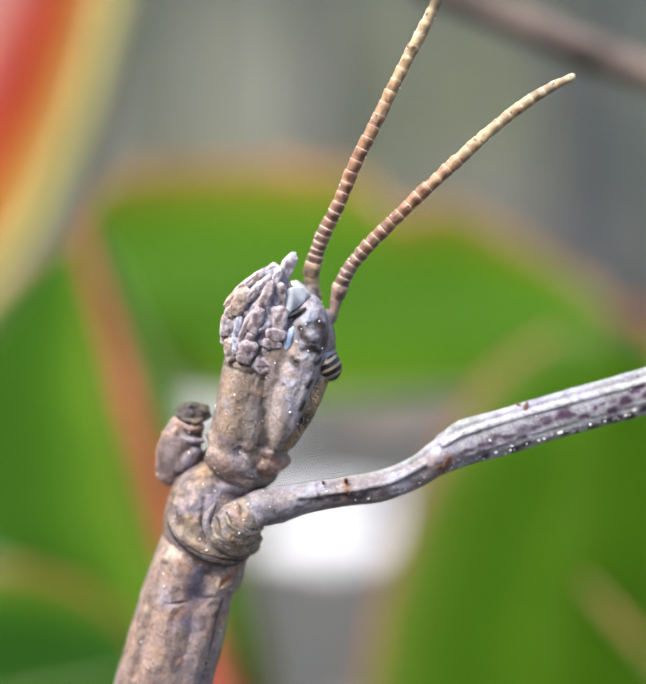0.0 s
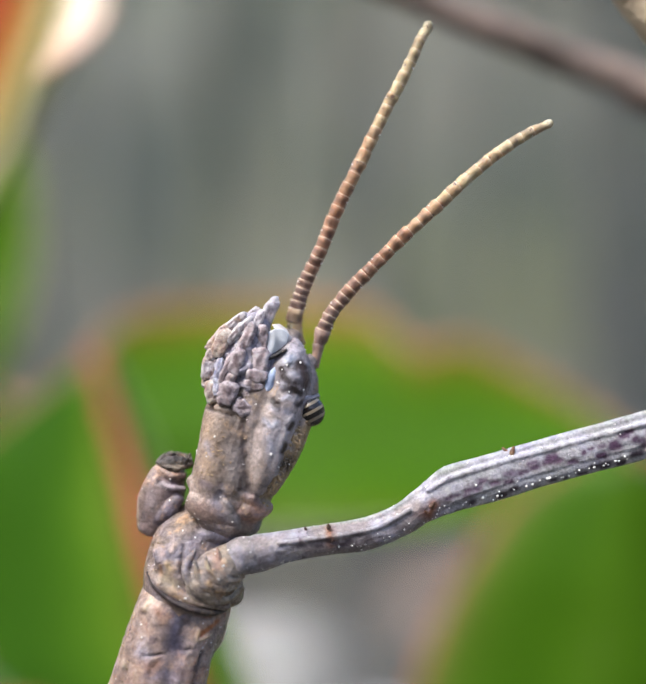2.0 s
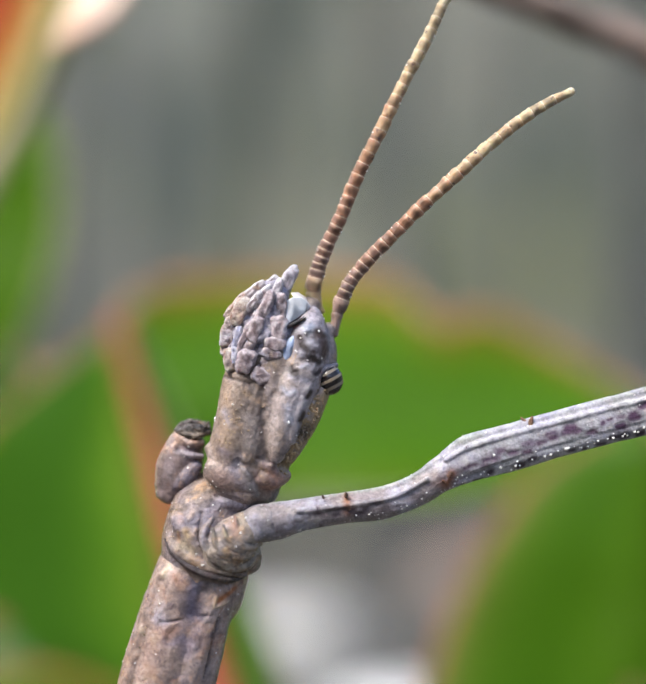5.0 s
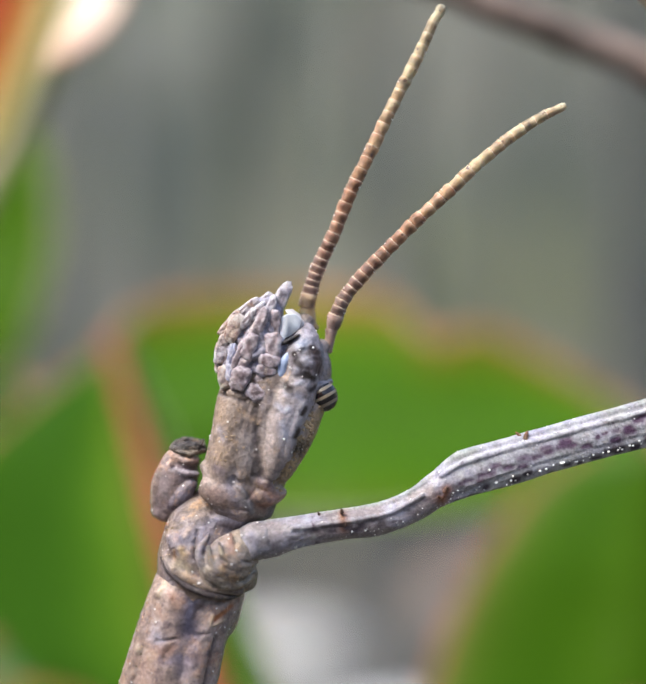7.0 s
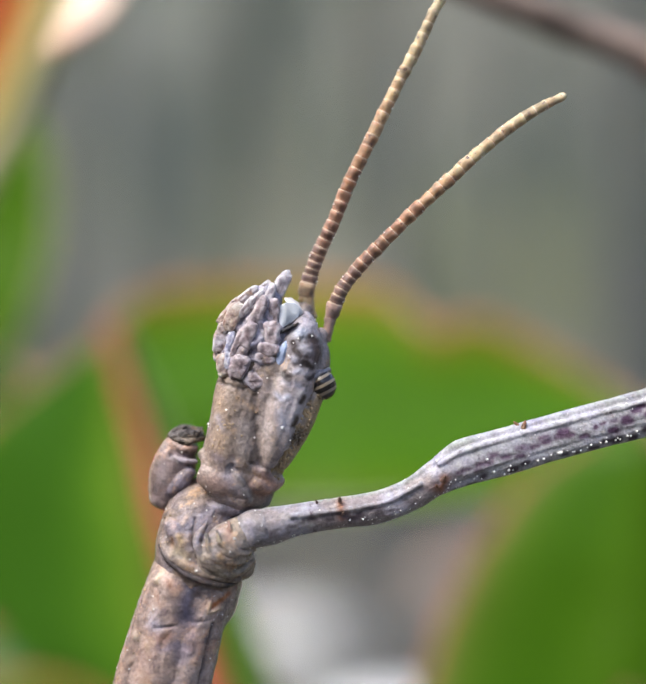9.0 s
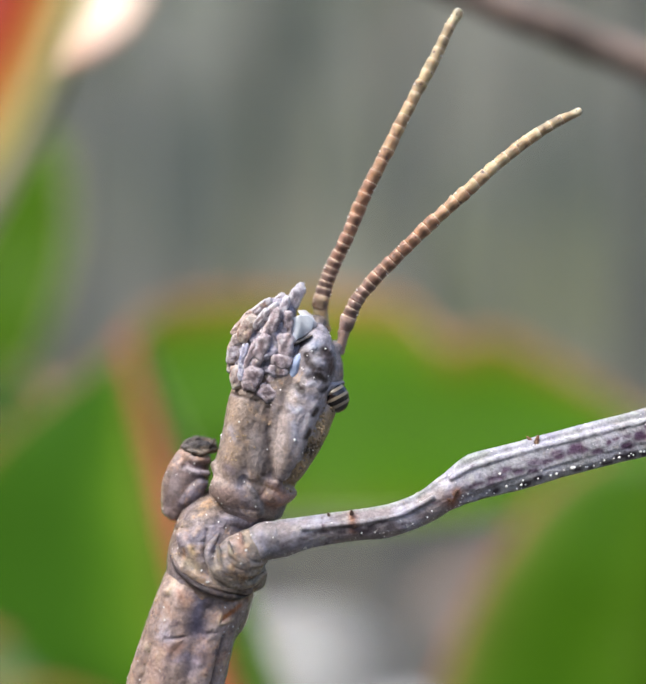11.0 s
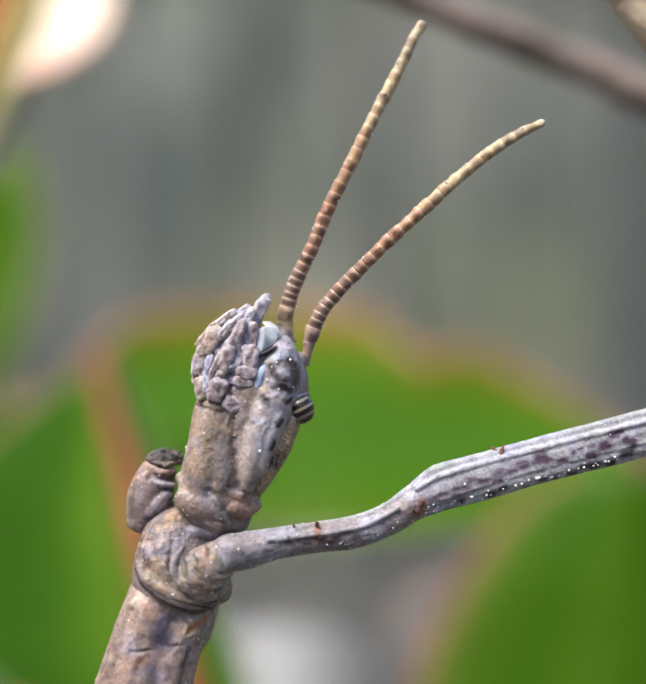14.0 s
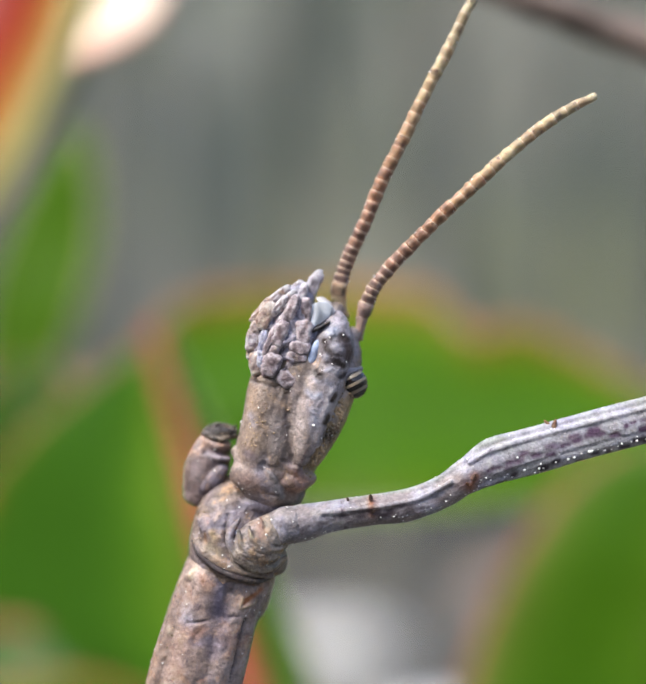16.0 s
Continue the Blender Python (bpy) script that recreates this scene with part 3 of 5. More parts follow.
def stick_insect():
    it = thing("stick_insect", spot((-6.40, 0.00, -17.40)), "brown and lilac-grey mottled stick insect, head raised, foreleg stretched aside", "insect")
    up = (0.26, 0, 0.97)
    # trunk
    fused("mesothorax", [
        ([((-9.76, 3.00, -28.36), 1.995, 1.871), ((-7.72, 1.00, -20.61), 1.980, 1.871), ((-6.40, 0.00, -15.84), 1.949, 1.839), ((-5.60, 0.00, -12.22), 1.710, 1.700), ((-4.98, 0.00, -9.91), 1.600, 1.600), ((-4.45, 0.00, -8.67), 1.680, 1.600), ((-4.22, 0.00, -8.01), 1.621, 1.528)], (0.45, 0.335, 0.285)),
        ([((-5.62, -0.80, -7.92), 0.218, 0.468), ((-6.20, -0.70, -9.77), 0.343, 0.624), ((-6.84, -0.65, -11.93), 0.374, 0.686), ((-7.77, -0.60, -15.96), 0.343, 0.624)], (0.48, 0.345, 0.27)),
        ([((-4.89, -1.05, -8.33), 0.717, 0.530), ((-5.19, -1.12, -9.69), 0.873, 0.530), ((-5.64, -1.20, -11.81), 0.873, 0.530), ((-6.70, -1.25, -15.75), 0.873, 0.530)], (0.47, 0.35, 0.30)),
        ([((-3.75, -1.00, -8.57), 0.655, 0.530), ((-4.15, -1.10, -9.70), 0.592, 0.530), ((-4.58, -1.15, -11.51), 0.592, 0.530), ((-5.48, -1.20, -15.15), 0.592, 0.530)], (0.48, 0.385, 0.36)),
        ([((-3.09, -0.50, -8.43), 0.218, 0.468), ((-3.52, -0.60, -9.80), 0.249, 0.592), ((-4.04, -0.65, -11.94), 0.281, 0.655), ((-5.06, -0.60, -15.65), 0.281, 0.624)], (0.48, 0.38, 0.34)),
    ], M_body, it, "pinkish-brown mottled trunk segment with lilac bloom", voxel=0.05, smooth=16, rough=0.085, axis=up, stretch=1.5, grains=190, beads=[(((-6.04, -1.00, -8.19), (-6.27, -1.00, -10.02), (-6.73, -1.00, -11.85)), 26, 0.14, 0.030)], marks=[
        # seam and crease: shade of the fold put into the tone
        (((-3.60, -1.35, -9.62), (-3.74, -1.35, -10.10), (-3.95, -1.40, -11.00), (-4.20, -1.42, -11.98), (-5.07, -1.50, -15.36)), 0.055, 0.11, (0.085, 0.055, 0.055), 0.95),
        (((-5.65, -1.60, -9.72), (-5.13, -1.65, -9.65), (-4.52, -1.75, -9.54), (-3.63, -1.60, -9.45)), 0.045, 0.07, (0.09, 0.06, 0.07), 0.85),
        # highlight at the left end of the crease, painted bluish-white
        (((-5.64, -1.40, -9.58), (-5.51, -1.50, -9.68)), 0.22, 0.0, (0.62, 0.58, 0.68), 0.8),
        (((-4.35, -1.60, -8.36), (-4.53, -1.60, -8.84), (-4.53, -1.60, -9.37)), 0.34, 0.04, (0.11, 0.10, 0.15), 1.0),
        (((-4.40, -1.70, -9.88), (-4.75, -1.70, -10.78)), 0.26, 0.02, (0.27, 0.225, 0.29), 0.7),
        (((-3.99, -1.60, -8.66), (-4.31, -1.60, -8.54)), 0.10, 0.05, (0.06, 0.05, 0.06), 0.8),
        (((-5.56, -1.30, -8.11), (-5.38, -1.30, -7.77)), 0.11, -0.09, (0.84, 0.66, 0.48), 1.3),
        (((-5.07, -1.50, -8.10), (-4.91, -1.50, -8.48)), 0.14, -0.05, (0.60, 0.38, 0.28), 0.8),
        (((-5.25, -1.40, -8.09), (-5.09, -1.50, -8.26)), 0.09, 0.03, (0.36, 0.18, 0.12), 0.8),
        (((-6.15, -1.00, -8.04), (-6.04, -1.00, -8.34)), 0.08, -0.06, (0.82, 0.72, 0.56), 1.3),
        (((-6.18, -1.00, -8.57), (-6.16, -1.00, -9.11)), 0.08, 0.05, (0.26, 0.15, 0.14), 0.8),
        (((-6.28, -1.20, -10.04),), 0.12, -0.05, (0.80, 0.62, 0.46), 0.85),
        (((-6.43, -1.20, -10.89),), 0.12, -0.03, (0.72, 0.54, 0.40), 0.7),
        (((-5.13, -1.70, -9.97), (-5.43, -1.70, -10.10)), 0.24, 0.0, (0.42, 0.22, 0.15), 0.75),
        (((-5.89, -1.60, -10.50), (-6.12, -1.60, -11.41)), 0.4, 0.0, (0.60, 0.42, 0.36), 0.6),
        (((-4.08, -1.60, -10.35),), 0.3, 0.0, (0.48, 0.30, 0.24), 0.55),
        (((-3.06, -1.10, -8.63), (-3.42, -1.40, -8.85), (-3.64, -1.45, -8.99)), 0.10, 0.03, (0.50, 0.19, 0.075), 1.3),
        (((-2.98, -1.10, -8.90), (-3.49, -1.40, -9.12), (-3.76, -1.45, -9.17), (-3.70, -1.45, -8.87)), 0.05, -0.07, (0.70, 0.52, 0.33), 0.85),
        (((-3.34, -1.40, -8.27), (-2.76, -1.00, -8.34)), 0.14, 0.0, (0.26, 0.13, 0.09), 0.7),
        (((-4.83, -1.70, -11.84), (-5.13, -1.70, -12.14)), 0.25, 0.02, (0.22, 0.18, 0.22), 0.6),
        (((-5.87, -1.50, -8.71), (-5.57, -1.50, -9.16)), 0.26, 0.0, (0.52, 0.45, 0.47), 0.6)])
    tube_part("rear_rim", [((-5.50, -0.80, -6.96), 0.078, 0.140), ((-5.23, -1.20, -7.36), 0.109, 0.156), ((-4.50, -1.60, -7.85), 0.125, 0.156), ((-3.77, -1.68, -8.12), 0.125, 0.156), ((-3.20, -1.38, -8.26), 0.100, 0.140), ((-2.86, -0.85, -8.26), 0.070, 0.120)],
              M_scar, it, "dark folded rim between trunk segments", tone=UMBER, around=12, rough=0.3, fine=2.0)
    fused("prothorax", [
        ([((-4.28, 0.00, -8.36), 1.434, 1.497), ((-4.22, 0.00, -7.65), 1.559, 1.590), ((-4.15, 0.00, -6.87), 1.574, 1.559), ((-4.04, 0.10, -6.06), 1.400, 1.300), ((-3.78, 0.40, -5.50), 1.160, 1.060), ((-3.48, 0.60, -4.95), 0.830, 0.830)], (0.31, 0.235, 0.195)),
        ([((-5.42, -0.55, -6.77), 0.170, 0.260), ((-5.11, -1.15, -7.19), 0.234, 0.265), ((-4.40, -1.42, -7.63), 0.234, 0.265), ((-3.64, -1.45, -7.93), 0.203, 0.249), ((-2.76, -1.00, -8.07), 0.187, 0.249)], (0.38, 0.29, 0.21)),
        ([((-5.18, -0.50, -5.90), 0.240, 0.300), ((-5.01, -1.05, -6.34), 0.300, 0.280), ((-4.62, -1.28, -6.92), 0.260, 0.250)], (0.38, 0.27, 0.19)),
        ([((-4.77, -0.62, -5.77), 0.220, 0.240), ((-3.98, -0.78, -5.68), 0.270, 0.270), ((-3.22, -0.80, -5.64), 0.290, 0.270), ((-2.31, -0.60, -5.68), 0.250, 0.240)], (0.28, 0.265, 0.32)),
        ([((-3.26, -0.35, -7.06), 0.811, 0.873), ((-2.79, -0.45, -7.66), 0.686, 0.779), ((-2.63, -0.45, -7.97), 0.468, 0.624)], (0.38, 0.30, 0.245)),
    ], M_collar, it, "short brown front trunk segment with ochre flecks", voxel=0.042, smooth=4, rough=0.06, grains=40, beads=[(((-5.51, -1.00, -5.90), (-5.20, -1.00, -5.74), (-4.72, -1.20, -5.95)), 8, 0.10, 0.030), (((-5.63, -1.00, -6.97), (-4.88, -1.20, -6.56)), 7, 0.12, 0.030)], marks=[
        (((-4.24, -1.50, -5.76), (-4.41, -1.60, -6.35)), 0.12, 0.03, (0.30, 0.30, 0.37), 0.8),
        # deep groove round the leg base, its shade painted in
        (((-4.22, -1.40, -5.97), (-4.32, -1.50, -6.47), (-4.20, -1.60, -6.97), (-3.90, -1.60, -7.50), (-3.45, -1.60, -7.83)), 0.075, 0.11, (0.06, 0.045, 0.05), 1.0),
        (((-4.32, -1.50, -5.66), (-3.49, -1.50, -5.53), (-2.44, -1.20, -5.54)), 0.09, 0.03, (0.30, 0.33, 0.46), 0.75),
        (((-4.80, -1.40, -6.55), (-4.70, -1.40, -6.76)), 0.13, -0.05, (0.72, 0.52, 0.28), 0.85),
        (((-5.04, -1.40, -6.64), (-5.02, -1.30, -6.92)), 0.09, 0.03, (0.50, 0.26, 0.14), 0.8),
        (((-4.56, -1.30, -5.95), (-4.68, -1.30, -6.13)), 0.11, -0.05, (0.70, 0.52, 0.42), 0.8),
        (((-4.96, -1.30, -5.78), (-4.84, -1.30, -5.94)), 0.06, 0.03, (0.16, 0.09, 0.09), 0.8),
        (((-4.86, -1.40, -6.99), (-4.55, -1.40, -7.24)), 0.22, 0.0, (0.46, 0.38, 0.24), 0.6),
        (((-4.99, -1.30, -6.24),), 0.16, 0.0, (0.52, 0.32, 0.27), 0.7)])
    # foreleg: its base is a barrel of ring folds round the axis of the limb
    fused("coxa", [([((-3.87, -0.85, -7.75), 0.530, 0.717), ((-3.49, -1.05, -7.29), 0.842, 0.904), ((-3.06, -1.12, -6.92), 0.857, 0.873), ((-2.66, -1.10, -6.59), 0.717, 0.733), ((-2.39, -1.05, -6.39), 0.592, 0.592)], (0.42, 0.345, 0.27)),
        ([((-3.84, -1.20, -6.15), 0.092, 0.122), ((-4.15, -1.55, -6.62), 0.138, 0.153), ((-4.04, -1.68, -7.08), 0.153, 0.153), ((-3.71, -1.66, -7.54), 0.153, 0.153), ((-3.21, -1.56, -7.81), 0.153, 0.153), ((-2.65, -1.34, -7.78), 0.138, 0.153), ((-2.21, -0.95, -7.48), 0.092, 0.122)], (0.47, 0.39, 0.29)),
        ([((-3.81, -1.78, -6.43), 0.076, 0.076), ((-3.70, -1.90, -6.88), 0.076, 0.076), ((-3.38, -1.90, -7.26), 0.076, 0.076), ((-2.86, -1.76, -7.47), 0.076, 0.076), ((-2.37, -1.35, -7.36), 0.061, 0.061)], (0.44, 0.38, 0.29)),
        ([((-3.46, -1.80, -6.24), 0.076, 0.076), ((-3.35, -1.94, -6.67), 0.076, 0.076), ((-2.99, -1.92, -6.99), 0.076, 0.076), ((-2.49, -1.70, -7.14), 0.076, 0.076), ((-2.14, -1.25, -7.05), 0.061, 0.061)], (0.46, 0.36, 0.27)),
        ([((-3.05, -1.64, -6.00), 0.076, 0.076), ((-2.99, -1.76, -6.33), 0.076, 0.076), ((-2.71, -1.76, -6.63), 0.076, 0.076), ((-2.31, -1.50, -6.85), 0.061, 0.061)], (0.50, 0.31, 0.23))],
          M_collar, it, "rounded ochre-brown leg base with ring folds", voxel=0.032, smooth=2, rough=0.05, grains=14, beads=[(((-2.12, -1.60, -6.88), (-2.35, -1.60, -7.56), (-3.01, -1.90, -7.81)), 14, 0.05, 0.026)], marks=[
        # grooves between the ring folds, darkened in colour as if shaded
        (((-3.95, -1.70, -6.38), (-3.88, -1.80, -6.85), (-3.58, -1.80, -7.35), (-3.08, -1.70, -7.65)), 0.045, 0.04, (0.12, 0.09, 0.08), 0.9),
        (((-3.64, -1.90, -6.24), (-3.54, -2.00, -6.76), (-3.18, -2.00, -7.15), (-2.65, -1.80, -7.33)), 0.035, 0.03, (0.17, 0.13, 0.11), 0.8),
        (((-3.26, -1.90, -6.09), (-3.18, -2.00, -6.52), (-2.82, -2.00, -6.82), (-2.36, -1.70, -7.02)), 0.035, 0.03, (0.17, 0.12, 0.10), 0.8),
        (((-3.40, -1.70, -5.96), (-3.19, -1.90, -6.16), (-3.00, -2.00, -6.60)), 0.15, 0.02, (0.50, 0.28, 0.22), 0.8),
        (((-3.11, -1.70, -5.93), (-3.16, -1.90, -6.21), (-3.00, -2.00, -6.30)), 0.05, 0.06, (0.28, 0.10, 0.08), 0.9),
        (((-3.42, -2.00, -6.41), (-3.33, -2.00, -6.64)), 0.05, -0.03, (0.78, 0.62, 0.40), 0.8),
        (((-2.35, -1.50, -7.74), (-2.13, -1.30, -7.41)), 0.07, 0.06, (0.09, 0.06, 0.055), 0.9),
        (((-3.92, -1.70, -7.59), (-3.49, -1.80, -7.87), (-2.89, -1.80, -7.93)), 0.05, 0.06, (0.10, 0.075, 0.07), 0.9),
        (((-2.70, -2.00, -6.85), (-3.00, -2.00, -7.15)), 0.28, 0.0, (0.38, 0.35, 0.36), 0.6)])
    fused("trochanter", [([((-2.57, -1.10, -6.49), 0.592, 0.655), ((-2.20, -1.10, -6.34), 0.670, 0.686), ((-1.81, -1.10, -6.31), 0.655, 0.655)], STONY),
                         ([((-2.46, -1.45, -6.84), 0.203, 0.187), ((-2.27, -1.60, -6.58), 0.265, 0.203), ((-2.33, -1.60, -6.13), 0.203, 0.187)], LILAC)], M_leg, it, "grey-brown leg joint", voxel=0.04, smooth=3, rough=0.06, grains=5)
    # purple-brown flecks in a row along the thigh, rust at its bend
    rnd = random.Random(7)
    flecks = [(((4.46, -1.30, -4.59), (4.30, -1.30, -4.92)), 0.28, -0.02, (0.34, 0.14, 0.075), 1.0), (((0.81, -1.40, -5.39), (0.88, -1.50, -5.87)), 0.18, -0.03, (0.36, 0.16, 0.08), 1.0), (((-0.31, -1.40, -5.42), (0.07, -1.40, -5.39)), 0.08, 0.0, (0.30, 0.14, 0.10), 0.8)]
    for k in range(46):
        x = 1045 + 470 * (k + rnd.random()) / 46
        y = 1058 - 0.285 * (x - 1045) + rnd.gauss(0, 9) + (46 if k % 3 == 0 else 0)
        p = Vector(((x - 740.5) * 0.01559, -1.3 + (x - 1045) * 0.0011, (784 - y) * 0.01559))
        flecks.append(((p, p + Vector((rnd.uniform(0.04, 0.26), 0, 0.04))), rnd.uniform(0.09, 0.16), 0.012, (0.12, 0.062, 0.115) if k % 3 else (0.07, 0.05, 0.07), rnd.uniform(1.0, 1.5)))
    for k in range(26):
        x = 620 + 390 * (k + rnd.random()) / 26
        y = 1186 - 0.12 * (x - 620) - (0.45 * (x - 900) if x > 900 else 0) + rnd.gauss(0, 11)
        p = Vector(((x - 740.5) * 0.01559, -1.5, (784 - y) * 0.01559))
        flecks.append(((p, p + Vector((rnd.uniform(0.05, 0.3), 0, 0.02))), rnd.uniform(0.07, 0.13), 0.01, (0.08, 0.055, 0.07), rnd.uniform(0.6, 0.95)))
    fused("femur", [
        ([((-2.05, -1.10, -6.34), 0.639, 0.639), ((-1.53, -1.10, -6.25), 0.624, 0.608), ((-0.62, -1.05, -6.04), 0.514, 0.546), ((0.91, -1.00, -5.84), 0.499, 0.514), ((2.44, -0.90, -5.60), 0.499, 0.514), ((3.36, -0.85, -5.23), 0.514, 0.514), ((4.06, -0.80, -4.76), 0.546, 0.561), ((4.60, -0.75, -4.39), 0.592, 0.624)], (0.38, 0.325, 0.325)),
        ([((4.45, -0.75, -4.39), 0.624, 0.624), ((4.91, -0.72, -4.22), 0.690, 0.701), ((5.53, -0.70, -4.03), 0.735, 0.733), ((6.77, -0.60, -3.66), 0.760, 0.748), ((8.65, -0.40, -3.15), 0.750, 0.748), ((11.33, -0.20, -2.47), 0.750, 0.748), ((15.02, 0.20, -1.53), 0.779, 0.748), ((21.53, 0.80, 0.11), 0.748, 0.717), ((28.20, 1.40, 1.31), 0.686, 0.655)], (0.47, 0.47, 0.48)),
        # keels
        ([((-1.84, -1.10, -5.73), 0.109, 0.140), ((-0.62, -1.05, -5.56), 0.109, 0.140), ((0.91, -1.00, -5.35), 0.109, 0.140), ((2.13, -0.95, -5.14), 0.125, 0.156), ((3.20, -0.95, -4.73), 0.140, 0.171), ((4.13, -0.90, -4.09), 0.171, 0.203), ((4.89, -0.90, -3.49), 0.171, 0.218), ((6.12, -0.85, -3.14), 0.156, 0.218), ((8.61, -0.65, -2.47), 0.156, 0.218), ((11.42, -0.45, -1.74), 0.156, 0.218), ((16.52, 0.00, -0.42), 0.156, 0.203)], (0.46, 0.50, 0.45)),
        ([((4.25, -1.27, -4.13), 0.094, 0.125), ((5.31, -1.27, -3.59), 0.109, 0.156), ((8.55, -1.00, -2.72), 0.109, 0.156), ((11.34, -0.80, -2.02), 0.109, 0.156), ((16.35, -0.50, -0.80), 0.109, 0.156)], (0.66, 0.64, 0.64)),
        ([((5.16, -1.27, -4.47), 0.094, 0.125), ((6.07, -1.27, -4.13), 0.109, 0.156), ((8.55, -1.00, -3.42), 0.109, 0.156), ((11.34, -0.80, -2.73), 0.109, 0.156), ((16.37, -0.45, -1.51), 0.109, 0.156)], (0.58, 0.56, 0.57)),
        ([((-1.53, -1.20, -6.82), 0.109, 0.140), ((-0.62, -1.15, -6.49), 0.094, 0.140), ((0.91, -1.10, -6.25), 0.094, 0.140), ((2.44, -1.00, -6.05), 0.094, 0.140), ((3.96, -1.00, -5.27), 0.109, 0.140), ((5.18, -1.02, -4.78), 0.140, 0.171), ((6.71, -1.00, -4.37), 0.140, 0.171), ((8.58, -0.80, -3.83), 0.140, 0.171), ((11.39, -0.60, -3.14), 0.140, 0.171), ((16.48, -0.10, -1.90), 0.140, 0.171)], (0.66, 0.65, 0.63)),
        ([((5.03, -1.00, -4.67), 0.171, 0.218), ((6.71, -1.06, -4.15), 0.218, 0.249), ((8.57, -0.86, -3.62), 0.218, 0.249), ((11.38, -0.66, -2.92), 0.218, 0.249), ((16.43, -0.25, -1.68), 0.218, 0.249)], (0.56, 0.55, 0.56)),
        ([((-0.91, -1.58, -5.86), 0.094, 0.109), ((0.90, -1.50, -5.66), 0.094, 0.109), ((2.42, -1.40, -5.39), 0.094, 0.109), ((3.63, -1.35, -4.76), 0.094, 0.109)], (0.46, 0.43, 0.44)),
        # the flecked strip between the keels
        ([((4.55, -1.22, -4.44), 0.171, 0.156), ((5.77, -1.25, -3.92), 0.203, 0.156), ((8.55, -0.97, -3.12), 0.203, 0.156), ((11.35, -0.77, -2.39), 0.203, 0.156), ((16.38, -0.40, -1.18), 0.203, 0.156)], (0.47, 0.415, 0.475)),
    ], M_leg, it, "pale grey thigh with purple flecks, curved and thin at its base", voxel=0.042, smooth=5, rough=0.045, axis=(0.93, 0, 0.26), stretch=3.5, grains=60, sharp=9.0, marks=flecks, glints=[(((-1.52, -1.40, -6.70), (0.90, -1.30, -6.19), (3.95, -1.20, -5.26), (5.15, -1.30, -4.65)), 40, 0.10, 0.026), (((5.31, -1.30, -4.68), (8.53, -1.10, -3.75), (11.32, -0.90, -3.08)), 30, 0.09, 0.040), (((5.47, -1.20, -3.36), (8.55, -1.00, -2.54), (11.34, -0.80, -1.86)), 26, 0.12, 0.024)])
    tube_part("tibia", [((27.72, 1.40, 1.27), 0.779, 0.717), ((25.38, 2.20, 0.39), 0.530, 0.530), ((21.01, 3.50, -5.27), 0.468, 0.468), ((15.45, 4.50, -16.41), 0.436, 0.436), ((12.17, 5.00, -23.42), 0.405, 0.405)], M_leg, it, "grey shin folded down from the knee", tone=STONY, around=20, steps=8, rough=0.08)
    for at, to, s in (((7.26, -1.00, -2.87), (7.35, -1.05, -2.53), 0.140), ((7.13, -0.90, -2.82), (6.88, -0.90, -2.60), 0.094), ((4.39, -1.36, -4.67), (4.50, -1.50, -4.45), 0.125), ((4.24, -1.34, -4.89), (4.11, -1.48, -4.78), 0.094), ((0.81, -1.40, -5.36), (0.78, -1.50, -5.17), 0.109), ((0.88, -1.50, -5.81), (0.99, -1.65, -5.70), 0.109), ((0.02, -1.40, -5.42), (-0.04, -1.45, -5.27), 0.078)):
        tip = Vector(at).lerp(Vector(to), 0.8)
        s *= 0.7
        tube_part("thorn", [(at, s, s), (Vector(at).lerp(tip, 0.5), s * 0.85, s * 0.7), (tip, s * 0.3, s * 0.3)], M_wart, it, "small rust-brown thorn on the leg", tone=(0.17, 0.10, 0.075), around=10, steps=4, rough=0.5, fine=4.0)
